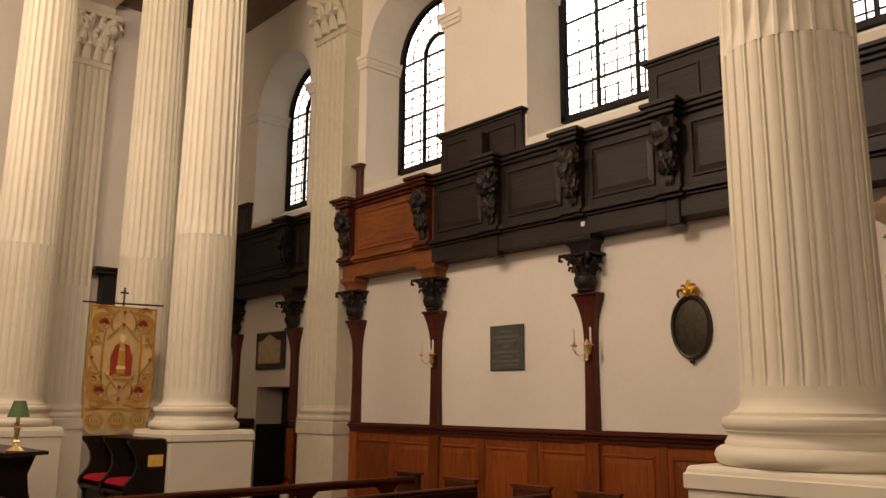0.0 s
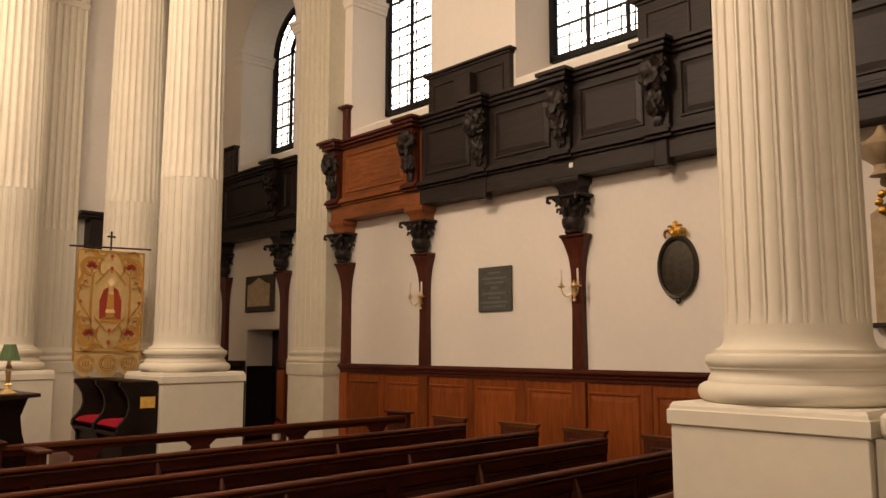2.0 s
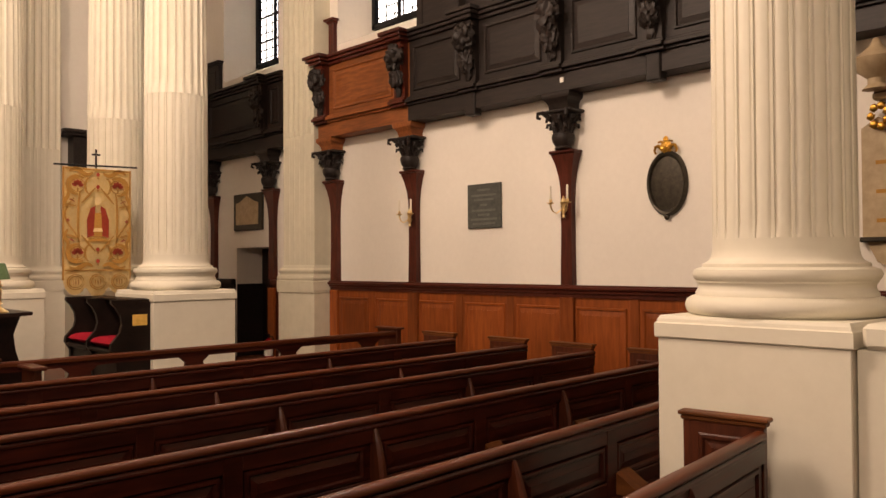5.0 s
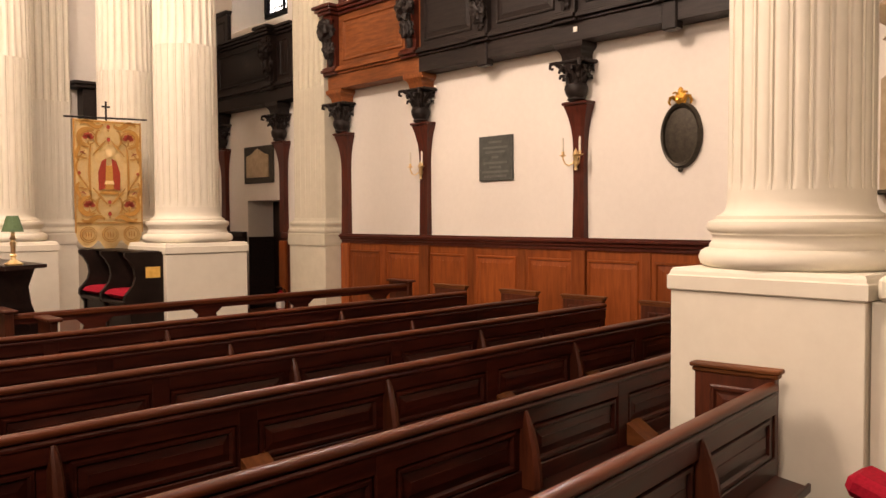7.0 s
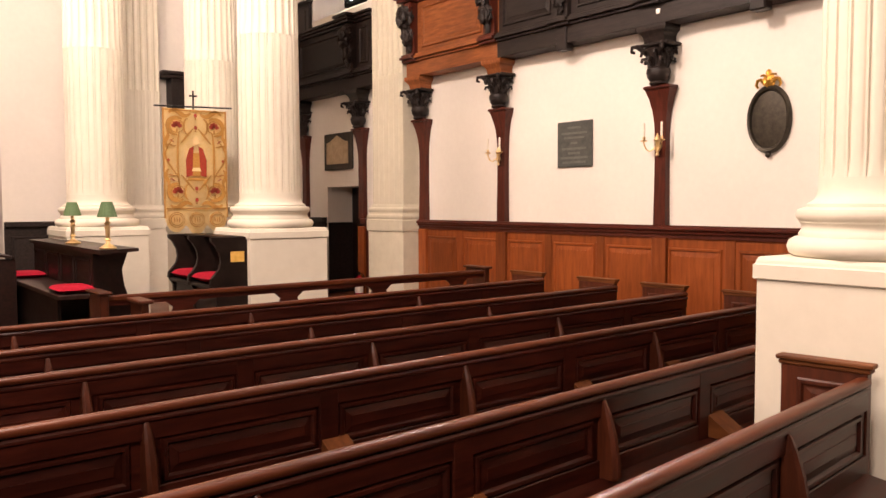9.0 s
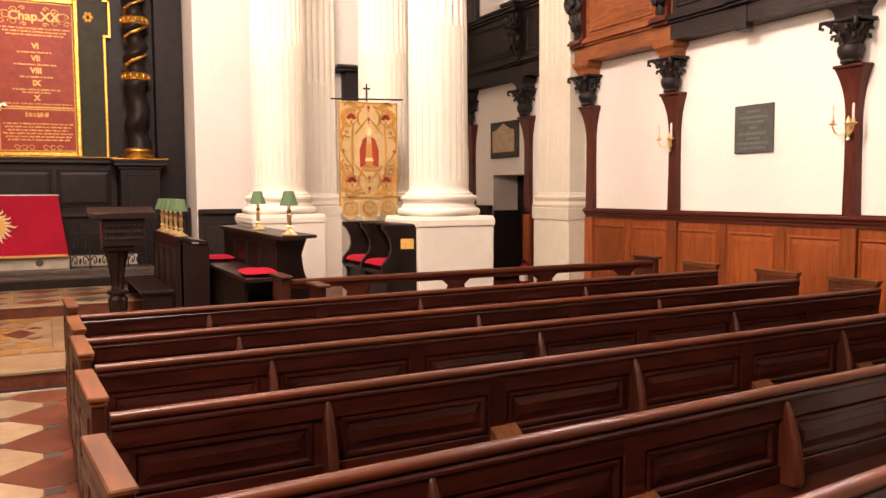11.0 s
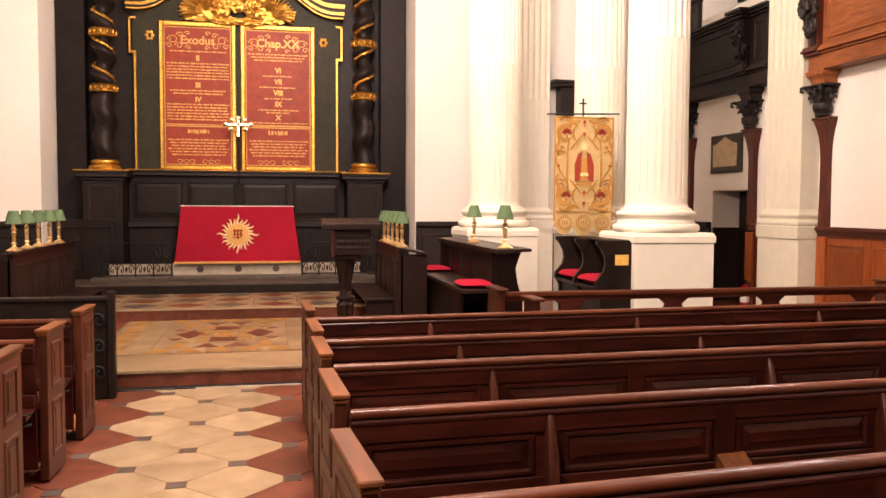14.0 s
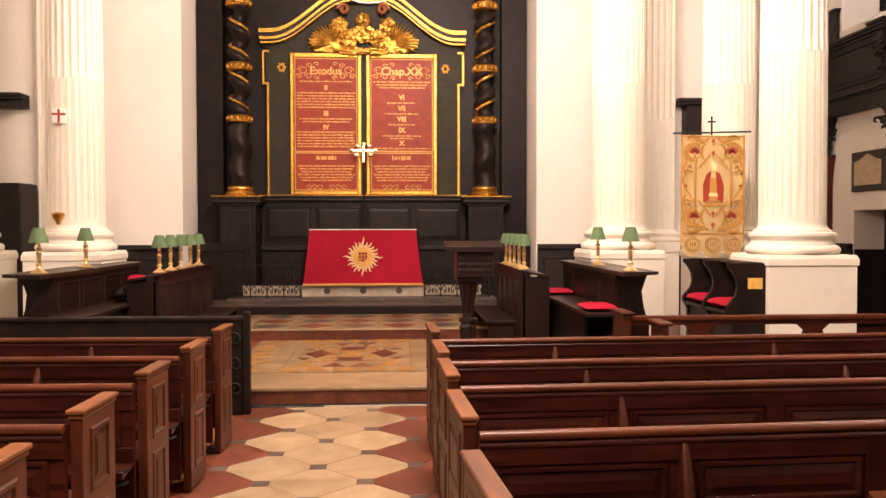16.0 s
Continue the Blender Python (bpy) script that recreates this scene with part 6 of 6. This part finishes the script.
g_ = 0.004
octo = [(-SQ, -(PY - SQ - g_)), (SQ, -(PY - SQ - g_)), (PX - SQ - g_, -SQ), (PX - SQ - g_, SQ), (SQ, PY - SQ - g_), (-SQ, PY - SQ - g_), (-(PX - SQ - g_), SQ), (-(PX - SQ - g_), -SQ)]
sqr = [(-SQ + g_, -SQ + g_), (SQ - g_, -SQ + g_), (SQ - g_, SQ - g_), (-SQ + g_, SQ - g_)]
oct_me = piece_mesh("octagon_tile", octo, CREAMSTONE)
sq_me = piece_mesh("square_tile", sqr, SLATE)
redl = piece_mesh("red_tile", clip(octo, -0.13, -1), TERRA)
redr = piece_mesh("red_tile", clip(octo, 0.13, 1), TERRA)
strip = piece_mesh("border_tile", [(-0.10, -0.165), (0.10, -0.165), (0.10, 0.165), (-0.10, 0.165)], TERRA)


def lay(name, me, x, y, z=0.0, parent=fl, rz=0):
    ob = new(name, me)
    ob.parent = parent
    ob.matrix_basis = pose(x, y, z + 0.0005 * random.random(), 0, 0, rz)
    return ob


Y0 = 6.91
for j in range(-14, 3):
    y = Y0 + j * PY
    for i in range(-2, 3):
        x = XC + i * PX
        even = (i + j) % 2 == 0
        if abs(i) <= 1:
            if y < 7.3 or not even:
                lay("square_tile" if even else "octagon_tile", sq_me if even else oct_me, x, y)
        elif not even:
            lay("red_tile", redr if i > 0 else redl, x, y)
        elif y < 7.38:
            lay("square_tile", sq_me, x, y)
bed = tagged(part("aisle_bed", box((XC - 0.86, 2.0, -0.011), (XC + 0.86, 7.55, -0.004)), TERRA), "red tile bed of the aisle paving", "floor", kind="structure")
# boards under the north pews
bf = tagged(part("pew_platform", box((-7.6, 1.5, -0.011), (XC - 0.87, 7.1, -0.003)), BOARDS), "worn orange-brown board floor under the pews", "floor", kind="structure")
bme = None
for k in range(36):
    y = 1.55 + k * 0.153
    if bme is None:
        bme = piece_mesh("floor_board", [(-3.0, -0.074), (3.0, -0.074), (3.0, 0.074), (-3.0, 0.074)], BOARDS, 0.01)
    lay("floor_board", bme, -4.55, y, 0.004, bf)

# chancel paving
cf = bpy.data.objects["chancel_floor"]
T = 0.275       # module of the paving; the middle of the carpet lies at MX, MY
MX, MY = XC + 0.02, 9.56
slab = piece_mesh("paving_tile", [(-T / 2 + 0.002, -T / 2 + 0.002), (T / 2 - 0.002, -T / 2 + 0.002), (T / 2 - 0.002, T / 2 - 0.002), (-T / 2 + 0.002, T / 2 - 0.002)], OLDSTONE)
for ix in range(-4, 5):
    for iy in range(-4, 5):
        lay("paving_tile", slab, MX + ix * T, MY + iy * T * 0.95, 0.150, cf)


def shape(name, pts, mat):
    return piece_mesh(name, pts, mat, 0.004)


wedge = {m: shape("paving_triangle", [(-0.125, -0.12), (0.125, -0.12), (0.0, 0.125)], mm) for m, mm in (("o", OCHRE), ("r", TERRA))}
small = {m: shape("paving_triangle", [(-0.075, -0.065), (0.075, -0.065), (0.0, 0.075)], mm) for m, mm in (("o", OCHRE), ("r", TERRA))}
lozenge = {m: shape("paving_lozenge", [(-0.155, 0.0), (0.0, -0.30), (0.155, 0.0), (0.0, 0.30)], mm) for m, mm in (("r", TERRA), ("o", OCHRE))}
block = shape("paving_block", [(-0.165, -0.12), (0.165, -0.12), (0.12, 0.0), (0.165, 0.12), (-0.165, 0.12), (-0.12, 0.0)], TERRA)
ZP = 0.1545
for sx in (-1, 1):
    for k in range(8):      # saw-tooth borders along both sides
        lay("paving_triangle", wedge["o"], MX + sx * 1.02, MY - 1.05 + 0.30 * k, ZP, cf, 90 * sx)
    lay("paving_lozenge", lozenge["r"], MX + sx * 0.38, MY, ZP, cf)
    for k in range(6):      # ochre teeth beside the red blocks
        lay("paving_triangle", small["o"], MX + sx * 0.235, MY - 0.50 + 0.20 * k, ZP, cf, 90 if k % 2 else -90)
    for sy in (-1, 1):
        lay("paving_triangle", small["r"], MX + sx * 0.52, MY + sy * 0.36, ZP, cf, 0 if sy > 0 else 180)
        lay("paving_triangle", small["o"], MX + sx * 0.42, MY + sy * 0.50, ZP, cf, 180 if sy > 0 else 0)
for sy in (-1, 1):
    for row, (off, num, m) in enumerate(((0.0, 5, "o"), (0.27, 4, "o"))):
        for k in range(num):
            x = (k - (num - 1) / 2) * 0.30
            lay("paving_triangle", wedge["r" if row and k in (1, 2) else m], MX + x, MY + sy * (1.04 - off), ZP, cf, 0 if sy < 0 else 180)
    lay("paving_block", block, MX, MY + sy * 0.40, ZP, cf)
    for sx in (-1, 1):
        lay("paving_triangle", small["o"], MX + sx * 0.085, MY + sy * 0.20, ZP, cf, 0 if sy > 0 else 180)
    lay("paving_triangle", small["o"], MX, MY + sy * 0.075, ZP, cf, 0 if sy > 0 else 180)
ss = bpy.data.objects["sanctuary_step"]
big = {m: piece_mesh("paving_slab", [(-0.24, -0.0), (0.0, -0.24), (0.24, 0.0), (0.0, 0.24)], mm) for m, mm in (("r", TERRA), ("o", SLATE))}
bigc = piece_mesh("paving_slab", [(-0.29, -0.29), (0.29, -0.29), (0.29, 0.29), (-0.29, 0.29)], OLDSTONE)
for ix in range(-5, 6):
    for jy in range(3):
        x, y = XC + ix * 0.585, 11.2 + jy * 0.585
        lay("paving_slab", bigc, x, y, 0.283, ss)
        lay("paving_slab", big["r" if (ix + jy) % 2 else "o"], x, y, 0.288, ss)

# fire extinguisher beside the vestry doorway
fe = thing("fire_extinguisher", "small red fire extinguisher standing by the dark panelling", "extinguisher", (6.55, 10.50, 0.14))
part("cylinder", lathe([(0.0, 0), (0.07, 0.0), (0.075, 0.015), (0.075, 0.36), (0.06, 0.41), (0.028, 0.43), (0.026, 0.45), (0.0, 0.45)], 20), RED, fe, "glossy red cylinder", smooth=True)
part("valve", box((-0.02, -0.02, 0.452), (0.02, 0.02, 0.50), 0.005), BLACK, fe)
part("handle", box((-0.09, -0.012, 0.50), (0.03, 0.012, 0.515), 0.004), BLACK, fe)
part("hose", tube([(0.02, 0, 0.48), (0.07, -0.02, 0.47), (0.095, -0.03, 0.38), (0.09, -0.03, 0.22)], 0.010, 6), BLACK, fe)
part("instruction_label", lathe([(0.0763, 0.14), (0.0763, 0.26)], 20), WHITECLOTH, fe)
fe.scale = (0.85, 0.85, 0.85)
